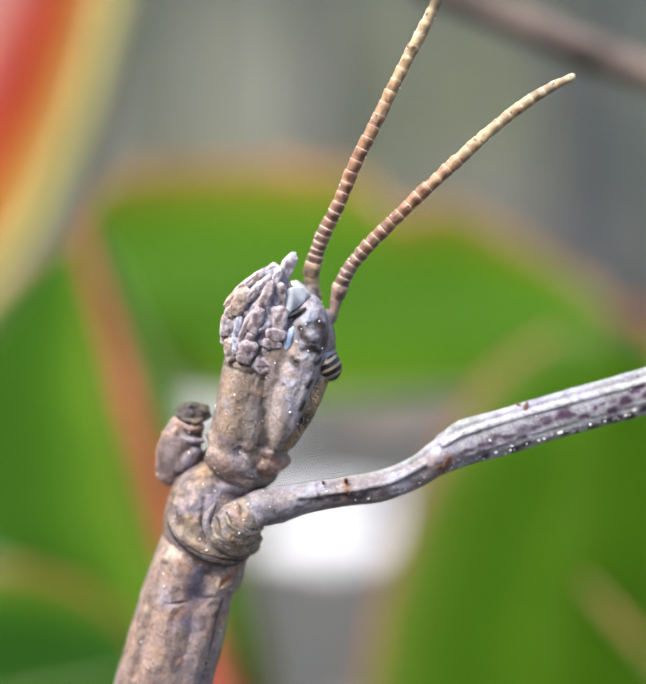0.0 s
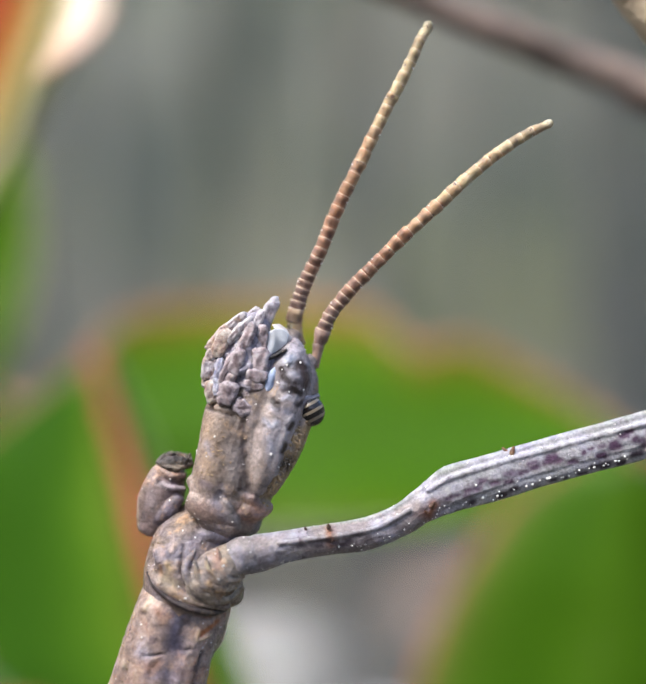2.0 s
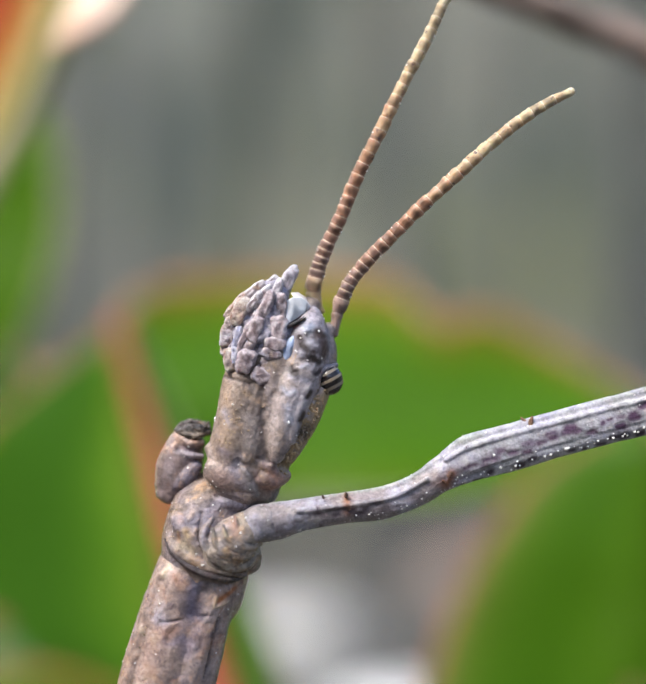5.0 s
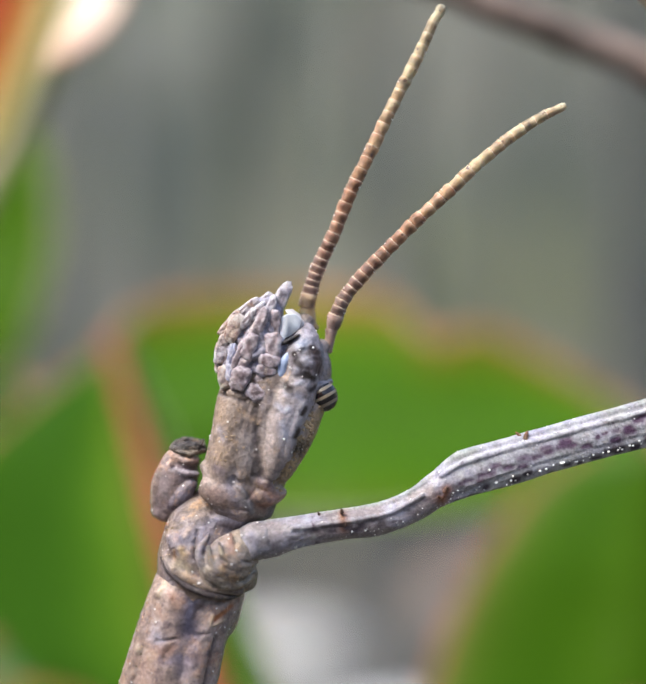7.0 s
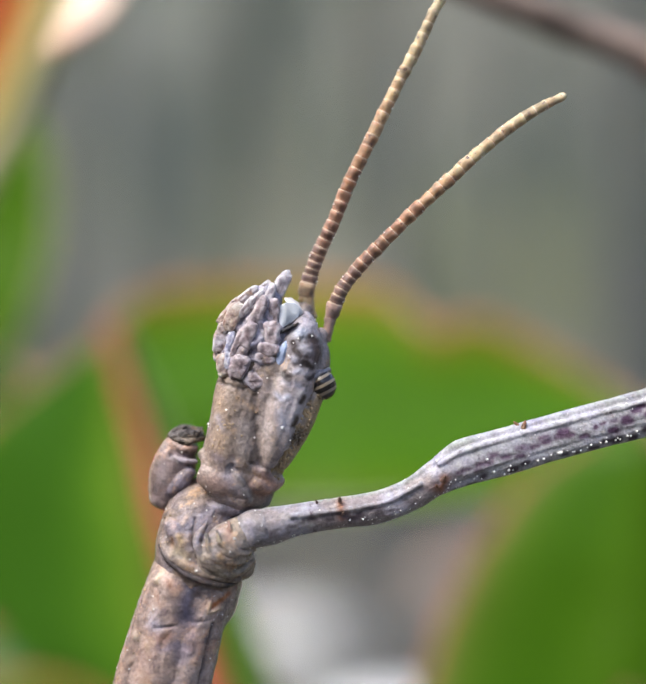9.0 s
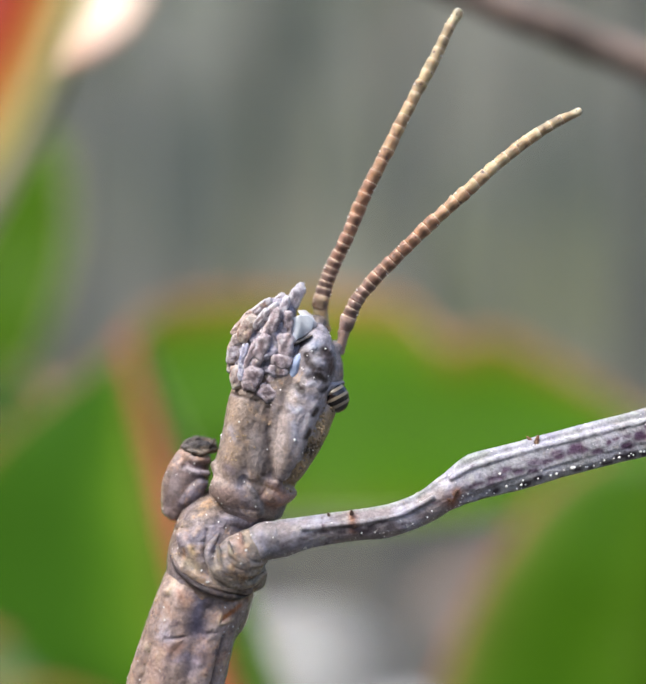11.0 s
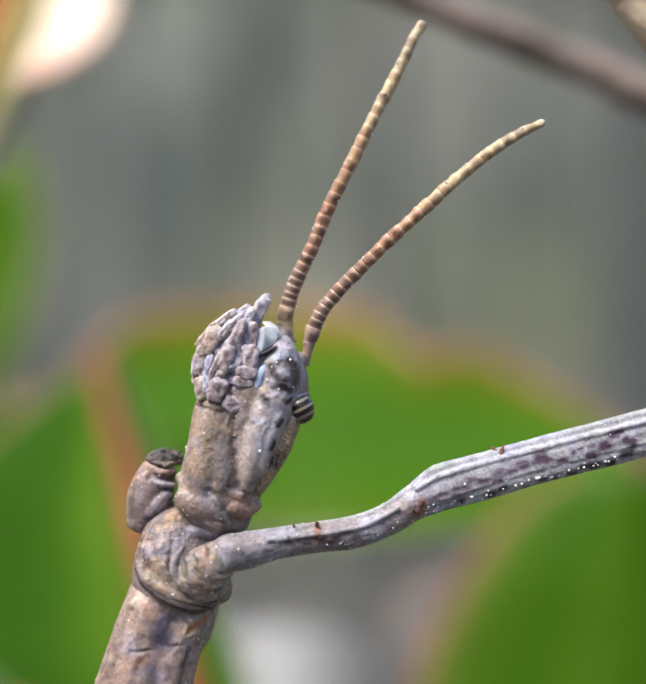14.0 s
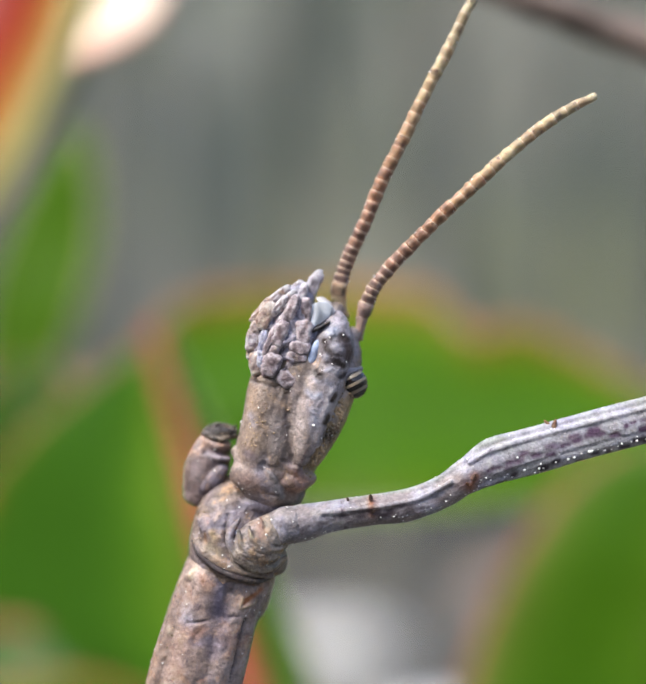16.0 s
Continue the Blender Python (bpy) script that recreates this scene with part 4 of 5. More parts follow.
    # the stump of the other foreleg
    stump = fused("leg_stump", [
        ([((-5.55, 0.50, -5.54), 0.520, 0.643), ((-5.29, 0.45, -4.84), 0.704, 0.765), ((-5.08, 0.40, -4.26), 0.750, 0.796), ((-4.91, 0.35, -3.74), 0.673, 0.734), ((-4.76, 0.30, -3.48), 0.581, 0.643)], (0.27, 0.205, 0.20)),
        # lit left ridge and shadowed right hollow, both put into the tones
        ([((-5.87, 0.25, -5.14), 0.184, 0.245), ((-5.73, 0.18, -4.38), 0.229, 0.306), ((-5.42, 0.15, -3.63), 0.214, 0.275), ((-5.20, 0.12, -3.28), 0.153, 0.184)], (0.44, 0.34, 0.27)),
        ([((-5.17, -0.16, -5.16), 0.199, 0.214), ((-4.82, -0.25, -4.81), 0.306, 0.245), ((-4.48, -0.22, -4.38), 0.229, 0.214)], (0.20, 0.175, 0.22)),
        ([((-5.26, -0.15, -3.79), 0.107, 0.122), ((-4.84, -0.37, -3.99), 0.115, 0.122), ((-4.26, -0.26, -4.06), 0.092, 0.122)], (0.42, 0.37, 0.40)),
        ([((-5.14, -0.12, -3.42), 0.138, 0.153), ((-4.72, -0.32, -3.59), 0.168, 0.153), ((-4.29, -0.22, -3.57), 0.122, 0.153)], (0.34, 0.24, 0.21)),
    ], M_body, it, "short brown stump of a lost foreleg", voxel=0.036, smooth=7, rough=0.06, grains=14, marks=[
        # creases of the stump with their shade put into the tone
        (((-5.32, -0.50, -5.28), (-4.94, -0.60, -5.21), (-4.57, -0.60, -4.93)), 0.06, 0.07, (0.05, 0.04, 0.05), 0.95),
        (((-5.25, -0.50, -3.89), (-4.77, -0.70, -4.12), (-4.23, -0.60, -4.16)), 0.06, 0.06, (0.11, 0.085, 0.10), 0.9),
        (((-5.20, -0.40, -3.62), (-4.72, -0.60, -3.76), (-4.24, -0.50, -3.80)), 0.05, 0.05, (0.10, 0.07, 0.07), 0.9),
        (((-5.50, -0.40, -4.27), (-5.38, -0.50, -4.72)), 0.20, 0.0, (0.36, 0.30, 0.31), 0.6),
        (((-5.19, -0.40, -3.80),), 0.09, 0.04, (0.06, 0.04, 0.06), 0.9)])
    fused("stump_end", [
        ([((-5.21, 0.00, -3.18), 0.122, 0.138), ((-5.02, 0.20, -2.97), 0.122, 0.138), ((-4.62, 0.30, -2.90), 0.122, 0.138), ((-4.18, 0.30, -3.04), 0.122, 0.138), ((-4.10, 0.10, -3.25), 0.107, 0.122)], (0.15, 0.12, 0.10)),
        ([((-5.21, 0.00, -3.18), 0.107, 0.122), ((-4.90, -0.30, -3.28), 0.092, 0.122), ((-4.50, -0.36, -3.34), 0.107, 0.122), ((-4.11, 0.00, -3.24), 0.092, 0.122)], (0.20, 0.16, 0.12)),
        ([((-4.99, -0.05, -3.18), 0.199, 0.275), ((-4.67, -0.10, -3.14), 0.214, 0.275), ((-4.31, -0.05, -3.16), 0.184, 0.275)], (0.030, 0.024, 0.020)),
        ([((-4.79, 0.10, -2.87), 0.092, 0.092), ((-4.68, 0.10, -2.80), 0.061, 0.061)], (0.10, 0.08, 0.06)), ([((-4.19, 0.00, -3.02), 0.076, 0.092), ((-4.11, 0.00, -2.87), 0.046, 0.046)], (0.10, 0.08, 0.06)),
    ], M_scar, stump, "dark scarred end", voxel=0.030, smooth=1, rough=0.10, fine=3.0)
    # neck and head
    fused("head", [
        ([((-2.81, 0.00, -5.24), 1.247, 1.309), ((-2.72, 0.00, -4.61), 1.372, 1.372), ((-2.50, 0.00, -3.83), 1.465, 1.403), ((-2.13, 0.00, -2.59), 1.574, 1.434), ((-1.75, 0.00, -1.50), 1.715, 1.497), ((-1.44, 0.10, -0.48), 1.715, 1.497), ((-1.20, 0.20, 0.31), 1.465, 1.341), ((-0.85, 0.30, 0.97), 0.811, 0.935), ((-0.60, 0.30, 1.29), 0.405, 0.624)], (0.28, 0.22, 0.18)),
        ([((-3.44, -0.35, -4.81), 0.717, 0.935), ((-3.17, -0.45, -3.80), 0.873, 1.029), ((-2.94, -0.50, -2.72), 0.857, 1.060), ((-2.82, -0.50, -1.79), 0.811, 1.060), ((-2.73, -0.40, -1.14), 0.748, 0.966)], (0.35, 0.27, 0.215)),
        # middle of the throat, toned darker for the shade that lies there
        ([((-2.61, -0.92, -4.07), 0.561, 0.561), ((-2.55, -0.96, -3.30), 0.624, 0.592), ((-2.52, -0.96, -2.54), 0.624, 0.592), ((-2.49, -0.92, -1.85), 0.530, 0.561)], (0.27, 0.22, 0.20)),
        ([((-1.76, -0.66, -4.18), 0.312, 0.779), ((-1.48, -0.78, -3.31), 0.592, 0.904), ((-1.28, -0.80, -2.55), 0.717, 0.935), ((-1.02, -0.78, -1.63), 0.842, 0.935), ((-0.68, -0.66, -0.80), 0.842, 0.904), ((-0.47, -0.50, -0.09), 0.717, 0.842)], (0.53, 0.44, 0.405)),
        ([((-1.17, -1.10, -3.45), 0.249, 0.468), ((-0.92, -1.15, -2.53), 0.312, 0.530), ((-0.59, -1.10, -1.54), 0.343, 0.530)], (0.58, 0.56, 0.63)),
        ([((-1.24, -0.40, -4.14), 0.249, 0.624), ((-0.93, -0.45, -3.52), 0.343, 0.686), ((-0.53, -0.50, -2.79), 0.374, 0.717), ((-0.13, -0.45, -2.01), 0.312, 0.717), ((0.05, -0.35, -1.58), 0.203, 0.624)], (0.42, 0.31, 0.18)),
        # face
        ([((-0.62, -0.85, -0.80), 0.655, 0.686), ((-0.53, -0.85, -0.09), 0.779, 0.748), ((-0.47, -0.60, 0.49), 0.624, 0.717), ((-0.38, -0.30, 0.87), 0.374, 0.561)], (0.47, 0.455, 0.53)),
        ([((-0.65, -0.90, 0.95), 0.140, 0.187), ((-0.28, -0.85, 0.64), 0.156, 0.187), ((0.08, -0.55, 0.31), 0.156, 0.187)], (0.46, 0.44, 0.46)),
        ([((-0.04, -0.25, 0.25), 0.374, 0.530), ((0.09, -0.30, -0.25), 0.405, 0.530), ((0.02, -0.40, -0.87), 0.436, 0.530), ((-0.19, -0.45, -1.48), 0.405, 0.530)], (0.24, 0.19, 0.19)),
        ([((-0.04, -0.25, 0.12), 0.374, 0.530), ((0.27, -0.20, 0.50), 0.265, 0.374)], (0.30, 0.24, 0.22)),
        ([((-0.66, 0.10, 0.97), 0.499, 0.624), ((-0.38, 0.22, 1.38), 0.343, 0.468)], (0.36, 0.29, 0.23)),
        # neck folds
        ([((-3.80, -0.55, -4.47), 0.530, 0.686), ((-3.39, -0.75, -4.64), 0.655, 0.717), ((-2.89, -0.75, -4.82), 0.592, 0.686)], (0.36, 0.265, 0.235)),
        ([((-2.21, -0.95, -4.71), 0.343, 0.468), ((-1.85, -0.85, -4.81), 0.374, 0.530), ((-1.58, -0.45, -4.76), 0.312, 0.592)], (0.42, 0.23, 0.17)),
        ([((-3.92, -0.60, -3.79), 0.234, 0.374), ((-3.68, -0.95, -4.07), 0.249, 0.249), ((-3.13, -1.15, -4.20), 0.187, 0.187)], (0.44, 0.36, 0.34)),
        ([((-2.17, -1.20, -4.26), 0.125, 0.156), ((-1.80, -1.20, -4.44), 0.218, 0.203), ((-1.54, -0.95, -4.92), 0.187, 0.203)], (0.42, 0.22, 0.14)),
        ([((-2.93, -1.22, -4.23), 0.094, 0.125), ((-2.68, -1.30, -4.56), 0.156, 0.171), ((-2.38, -1.22, -4.99), 0.125, 0.140)], (0.28, 0.28, 0.29)),
        ([((-2.80, -1.25, -4.74), 0.125, 0.140), ((-2.56, -1.28, -4.98), 0.187, 0.156), ((-2.35, -1.15, -5.33), 0.109, 0.125)], (0.28, 0.28, 0.29)),
    ], M_head, it, "long brown head with a smooth pinkish-grey cheek and ochre granules", voxel=0.040, smooth=9, rough=0.05, fine=1.5, axis=(0.25, 0, 0.97), stretch=1.5, grains=70, marks=[
        # groove between throat and cheek, its shade painted dark
        (((-2.12, -1.50, -1.33), (-2.15, -1.60, -1.83)), 0.13, 0.06, (0.085, 0.06, 0.05), 0.95),
        (((-2.12, -1.60, -1.75), (-2.09, -1.60, -2.66), (-2.06, -1.60, -3.41), (-1.94, -1.50, -4.14)), 0.10, 0.10, (0.13, 0.10, 0.095), 1.1),
        # bluish-white highlights of the cheek, painted as colour
        (((-1.03, -1.90, -2.64), (-0.76, -1.90, -1.81)), 0.42, 0.0, (0.56, 0.515, 0.55), 1.0),
        (((-1.42, -1.80, -1.59), (-1.18, -1.80, -1.80), (-1.00, -1.80, -1.71)), 0.12, 0.0, (0.52, 0.56, 0.70), 0.8),
        (((-1.24, -1.80, -2.19), (-1.15, -1.80, -2.64)), 0.14, -0.01, (0.62, 0.66, 0.80), 0.7),
        (((-1.69, -1.70, -3.40), (-1.72, -1.70, -2.50), (-1.69, -1.70, -1.97)), 0.28, 0.0, (0.50, 0.42, 0.40), 0.85),
        (((-3.48, -1.20, -1.61), (-3.35, -1.30, -2.67), (-3.50, -1.30, -3.43)), 0.28, 0.0, (0.56, 0.40, 0.28), 0.55),
        (((-3.42, -1.30, -2.44), (-3.27, -1.30, -2.75)), 0.16, 0.0, (0.52, 0.48, 0.54), 0.7),
        (((-2.57, -1.60, -2.66), (-2.50, -1.60, -3.56)), 0.30, 0.0, (0.40, 0.35, 0.34), 0.6),
        (((-0.61, -1.70, -1.33), (-1.09, -1.70, -1.14)), 0.18, 0.0, (0.45, 0.44, 0.53), 0.8),
        # neck creases, dented and toned dark for their shade
        (((-4.12, -1.20, -5.02), (-3.64, -1.50, -5.14), (-2.88, -1.50, -5.23), (-2.43, -1.40, -5.30)), 0.07, 0.06, (0.10, 0.07, 0.075), 0.9),
        (((-2.91, -1.50, -4.14), (-2.50, -1.50, -4.55), (-2.25, -1.40, -5.06)), 0.06, 0.07, (0.09, 0.065, 0.06), 0.85),
        (((-2.28, -1.50, -4.05), (-1.75, -1.40, -4.21), (-1.23, -1.00, -4.40)), 0.06, 0.07, (0.09, 0.05, 0.04), 0.85),
        (((-3.58, -1.30, -3.74), (-3.31, -1.40, -3.88)), 0.14, 0.0, (0.25, 0.20, 0.24), 0.7),
        (((-3.65, -1.30, -4.72), (-3.19, -1.40, -4.79)), 0.3, 0.0, (0.44, 0.30, 0.27), 0.55),
        (((-2.91, -1.50, -4.02), (-3.11, -1.50, -4.40)), 0.2, 0.0, (0.40, 0.37, 0.43), 0.7),
        (((-3.50, -0.90, -1.19), (-2.96, -1.40, -1.33), (-2.50, -1.50, -1.45)), 0.07, 0.07, (0.11, 0.08, 0.075), 0.8),
        (((-0.73, -1.60, -0.09), (-0.58, -1.60, -0.30)), 0.13, 0.02, (0.045, 0.028, 0.024), 1.4),
        (((-0.55, -1.50, 0.30), (-0.34, -1.40, 0.21)), 0.13, 0.02, (0.045, 0.028, 0.024), 1.4),
        (((-0.82, -1.50, 0.18),), 0.13, 0.02, (0.04, 0.022, 0.02), 1.5),
        (((-0.08, -1.42, 0.29), (0.07, -1.30, -0.09), (0.02, -1.30, -0.43)), 0.17, 0.02, (0.13, 0.085, 0.08), 1.1),
        (((-0.76, -1.60, -0.88), (-0.52, -1.60, -0.78)), 0.10, -0.03, (0.60, 0.60, 0.70), 0.8),
        (((-0.37, -1.50, -0.94), (-0.28, -1.40, -0.79)), 0.07, -0.03, (0.55, 0.54, 0.62), 0.8),
        (((-0.25, -1.35, 0.39), (0.02, -1.25, 0.21)), 0.13, 0.02, (0.06, 0.036, 0.03), 1.2),
        (((-0.37, -1.50, -0.57), (-0.16, -1.30, -0.70)), 0.13, 0.02, (0.05, 0.035, 0.03), 1.5),
        (((-1.10, -1.50, -0.94), (-0.94, -1.60, -1.09)), 0.14, 0.03, (0.04, 0.025, 0.025), 1.5),
        (((-0.43, -1.30, 0.55), (-0.61, -1.40, 0.48)), 0.15, 0.0, (0.46, 0.52, 0.64), 0.8),
        (((-0.52, -1.60, -1.93), (-0.40, -1.50, -1.75)), 0.08, 0.03, (0.035, 0.022, 0.02), 1.5),
        (((-0.67, -1.40, -2.48), (-0.77, -1.40, -2.70)), 0.09, 0.03, (0.04, 0.025, 0.018), 1.5),
        (((-0.89, -1.20, -3.06), (-1.04, -1.20, -3.35)), 0.09, 0.03, (0.04, 0.025, 0.018), 1.5),
        (((-1.17, -1.10, -3.63), (-1.29, -1.10, -3.90)), 0.08, 0.03, (0.035, 0.022, 0.018), 1.5),
        (((-0.61, -1.60, -0.51), (-0.76, -1.60, -0.60)), 0.09, 0.02, (0.05, 0.035, 0.04), 1.5),
        (((-0.31, -1.40, -0.33),), 0.08, 0.02, (0.05, 0.03, 0.03), 1.5),
        (((-0.10, -1.20, -1.00), (-0.28, -1.30, -1.12)), 0.09, 0.02, (0.06, 0.045, 0.05), 1.5),
        (((-0.85, -1.70, -1.26),), 0.07, 0.02, (0.07, 0.05, 0.06), 0.8),
        (((-0.43, -1.50, -0.03),), 0.13, -0.02, (0.66, 0.65, 0.72), 0.85),
        (((-0.76, -1.60, -0.42),), 0.12, -0.02, (0.62, 0.61, 0.70), 0.85),
        (((-0.01, -1.00, -1.96), (-0.41, -0.90, -2.88), (-0.81, -0.80, -3.65), (-1.30, -0.80, -4.36)), 0.24, 0.0, (0.46, 0.33, 0.18), 0.85)],
        beads=[(((-0.10, -1.10, -2.00), (-0.53, -1.10, -2.87), (-0.92, -1.10, -3.60), (-1.41, -1.00, -4.29)), 150, 0.19, 0.052), (((-3.12, -1.30, -1.76), (-3.04, -1.40, -2.67), (-3.42, -1.30, -3.43)), 30, 0.22, 0.028)])
    eye = blob_part("eye", (0.22, -0.62, -1.32), (0.483, 0.592, 0.561), M_eye, it, "domed eye striped black and cream", turn=-20, level=4)
    tube_part("eye_rim", [((-0.34, -0.98, -1.82), 0.10, 0.16), ((-0.26, -1.04, -1.36), 0.15, 0.20), ((-0.02, -0.98, -0.98), 0.15, 0.20), ((0.42, -0.58, -0.82), 0.11, 0.17)], M_head, eye, tone=(0.36, 0.33, 0.36), around=12, rough=0.5, fine=2.5)
    blob_part("mouth_mass", (-2.14, -0.45, 0.14), (1.34, 1.00, 1.60), M_mouth, it, "bluish-grey mouth parts", tone=(0.46, 0.44, 0.53), turn=14, rough=0.32, fine=1.8, level=5)
    blob_part("mouth_ridge", (-1.93, -0.35, 1.39), (0.72, 0.68, 0.86), M_mouth, it, tone=(0.36, 0.34, 0.39), turn=30, rough=0.25, fine=1.8, level=4)
    blob_part("mouth_membrane", (-1.19, -1.32, -0.26), (0.17, 0.13, 0.52), M_gleam, it, "shining pale blue membrane", turn=18, rough=0.9, fine=2.6)
    plate("labrum", ((-1.32, -1.05, 1.43), (-1.04, -1.10, 1.57), (-0.74, -1.06, 1.57), (-0.54, -0.98, 1.38), (-0.62, -1.00, 1.04), (-0.91, -1.10, 0.82), (-1.29, -1.22, 0.61)), 0.16, M_labrum, it, "smooth bluish-white upper lip")
    plate("labrum_edge", ((-1.14, -0.75, 1.74), (-0.87, -0.78, 1.76), (-0.61, -0.78, 1.57), (-0.44, -0.80, 1.23), (-0.56, -0.92, 1.04), (-0.62, -0.96, 1.44), (-1.05, -0.98, 1.59)), 0.20, M_lip, it, "pale edge of the upper lip")
    # solid dark pad in place of the shade in the gap
    blob_part("mouth_slit_shade", (-0.97, -1.22, 0.66), (0.42, 0.18, 0.075), M_scar, it, "dark pad standing in for the shaded slit under the lip", tone=(0.02, 0.02, 0.025), turn=-28, rough=0.35, fine=3.0)
    rim, mid = (0.56, 0.49, 0.52), (0.25, 0.185, 0.195)
    palp(it, "jaw_palp", [((-1.46, 0.00, 1.28), 0.168, 0.367, 2), ((-1.54, 0.00, 0.48), 0.260, 0.367, 3), ((-1.69, 0.00, -0.06), 0.306, 0.199, 14), ((-1.78, 0.00, -0.41), 0.306, 0.153, 14), ((-1.88, 0.00, -0.78), 0.321, 0.245, 16), ((-2.16, 0.00, -1.18), 0.306, 0.229, 42)], "knobbly lilac-brown mouth feeler", rim, mid)
    palp(it, "jaw_palp", [((-1.99, 0.00, 1.25), 0.184, 0.474, 25), ((-2.35, 0.00, 0.45), 0.214, 0.413, 22), ((-2.58, 0.00, -0.14), 0.168, 0.168, 14), ((-2.70, 0.00, -0.64), 0.291, 0.367, 22), ((-2.75, 0.00, 0.16), 0.107, 0.459, 20)], "knobbly lilac-brown mouth feeler", rim, mid)
    palp(it, "lip_palp", [((-1.25, 0.00, 2.15), 0.214, 0.505, 20), ((-1.64, 0.00, 1.81), 0.138, 0.367, 24)], "pointed grey lip feeler", (0.72, 0.70, 0.73), (0.33, 0.29, 0.34))
    palp(it, "lip_palp", [((-1.93, 0.00, 2.00), 0.153, 0.428, 44), ((-2.16, 0.00, 1.56), 0.138, 0.398, 40)], "pale grey lip feeler", (0.72, 0.69, 0.72), mid)
    palp(it, "lip_palp", [((-2.47, 0.00, 1.79), 0.138, 0.428, 52), ((-2.42, 0.00, 1.40), 0.122, 0.337, 36)], "pale grey lip feeler", (0.70, 0.67, 0.69), mid)
    palp(it, "lip_palp", [((-2.91, 0.00, 1.06), 0.229, 0.413, 32), ((-2.95, 0.00, 1.43), 0.122, 0.306, 46), ((-3.23, 0.00, 1.11), 0.122, 0.260, 36)], "ochre-tinted lip feeler", (0.66, 0.55, 0.48), (0.42, 0.31, 0.26))
    palp(it, "lip_palp", [((-3.36, 0.00, 0.25), 0.199, 0.352, 8), ((-3.44, 0.00, -0.26), 0.153, 0.168, 0), ((-3.23, 0.00, -0.64), 0.229, 0.337, -14), ((-3.28, 0.00, 0.67), 0.153, 0.184, 30)], "ochre-tinted lip feeler", (0.64, 0.55, 0.50), (0.36, 0.28, 0.27))
    palp(it, "lip_palp", [((-3.00, 0.00, 0.03), 0.122, 0.428, 14), ((-3.05, 0.00, -0.45), 0.122, 0.260, 6)], "bluish lip feeler", (0.56, 0.58, 0.70), (0.34, 0.34, 0.46))
    tube_part("palp_tip", [((-1.22, -0.30, 2.42), 0.125, 0.125), ((-1.08, -0.32, 2.57), 0.109, 0.109), ((-0.94, -0.32, 2.48), 0.078, 0.078)], M_scar, it, "dark hooked tip", tone=(0.24, 0.20, 0.18), around=10, rough=0.3, fine=3.0)
    # antennae
    antenna(it, [((-0.23, 0.25, 1.22), 0.260, 0.260), ((-0.38, 0.20, 1.72), 0.321, 0.321), ((-0.29, 0.15, 2.16), 0.306, 0.306), ((-0.09, 0.10, 2.87), 0.283, 0.283), ((0.27, 0.00, 3.73), 0.268, 0.268), ((0.63, -0.10, 4.46), 0.260, 0.260), ((0.93, -0.10, 5.20), 0.252, 0.252), ((1.25, -0.15, 5.97), 0.245, 0.245), ((2.03, -0.20, 7.51), 0.237, 0.237), ((2.79, -0.20, 9.07), 0.229, 0.229), ((3.61, -0.20, 10.62), 0.214, 0.214), ((4.28, -0.20, 12.02), 0.199, 0.199), ((4.59, -0.20, 12.54), 0.176, 0.176)], 29, "ringed antenna, dark reddish brown fading to straw", (0.60, 0.46, 0.28))
    antenna(it, [((0.40, -0.20, 0.43), 0.199, 0.199), ((0.47, -0.25, 0.88), 0.237, 0.237), ((0.64, -0.30, 1.43), 0.275, 0.275), ((0.87, -0.35, 1.97), 0.268, 0.268), ((1.14, -0.35, 2.37), 0.252, 0.252), ((1.76, -0.40, 3.08), 0.252, 0.252), ((2.54, -0.45, 3.86), 0.245, 0.245), ((3.31, -0.50, 4.63), 0.245, 0.245), ((4.10, -0.50, 5.35), 0.237, 0.237), ((4.88, -0.50, 6.06), 0.237, 0.237), ((5.67, -0.50, 6.77), 0.229, 0.229), ((6.46, -0.50, 7.45), 0.214, 0.214), ((7.25, -0.50, 8.02), 0.207, 0.207), ((8.03, -0.50, 8.49), 0.191, 0.191), ((8.63, -0.50, 8.80), 0.176, 0.176), ((8.85, -0.50, 8.89), 0.153, 0.153)], 27, "ringed antenna, dark reddish brown fading to straw", (0.46, 0.33, 0.28))
    # grains and granules; the white grains double as painted glints
    ball = bmesh.new()
    bmesh.ops.create_icosphere(ball, subdivisions=2, radius=MM)
    form = [v.co.copy() for v in ball.verts]
    hull = [[v.index for v in f.verts] for f in ball.faces]
    ball.free()
    for name, spots, mat, label in (("grains_and_glints", GRAINS_GLINTS, M_grain_glint, "tiny pale grains on the skin, some standing in for glints"), ("ochre_granulation", GRANULES, M_granule, "tiny ochre granules on the skin")):
        verts, faces = [], []
        for co, r in spots:
            k = len(verts)
            verts += [co - it.location + v * r for v in form]
            faces += [[k + i for i in f] for f in hull]
        me = bpy.data.meshes.new(name)
        me.from_pydata(verts, [], faces)
        me.polygons.foreach_set("use_smooth", [True] * len(me.polygons))
        me.materials.append(mat)
        dots = new(name, me)
        dots.parent = it
        tagged(dots, label, kind="stuff")
    return it


insect = stick_insect()


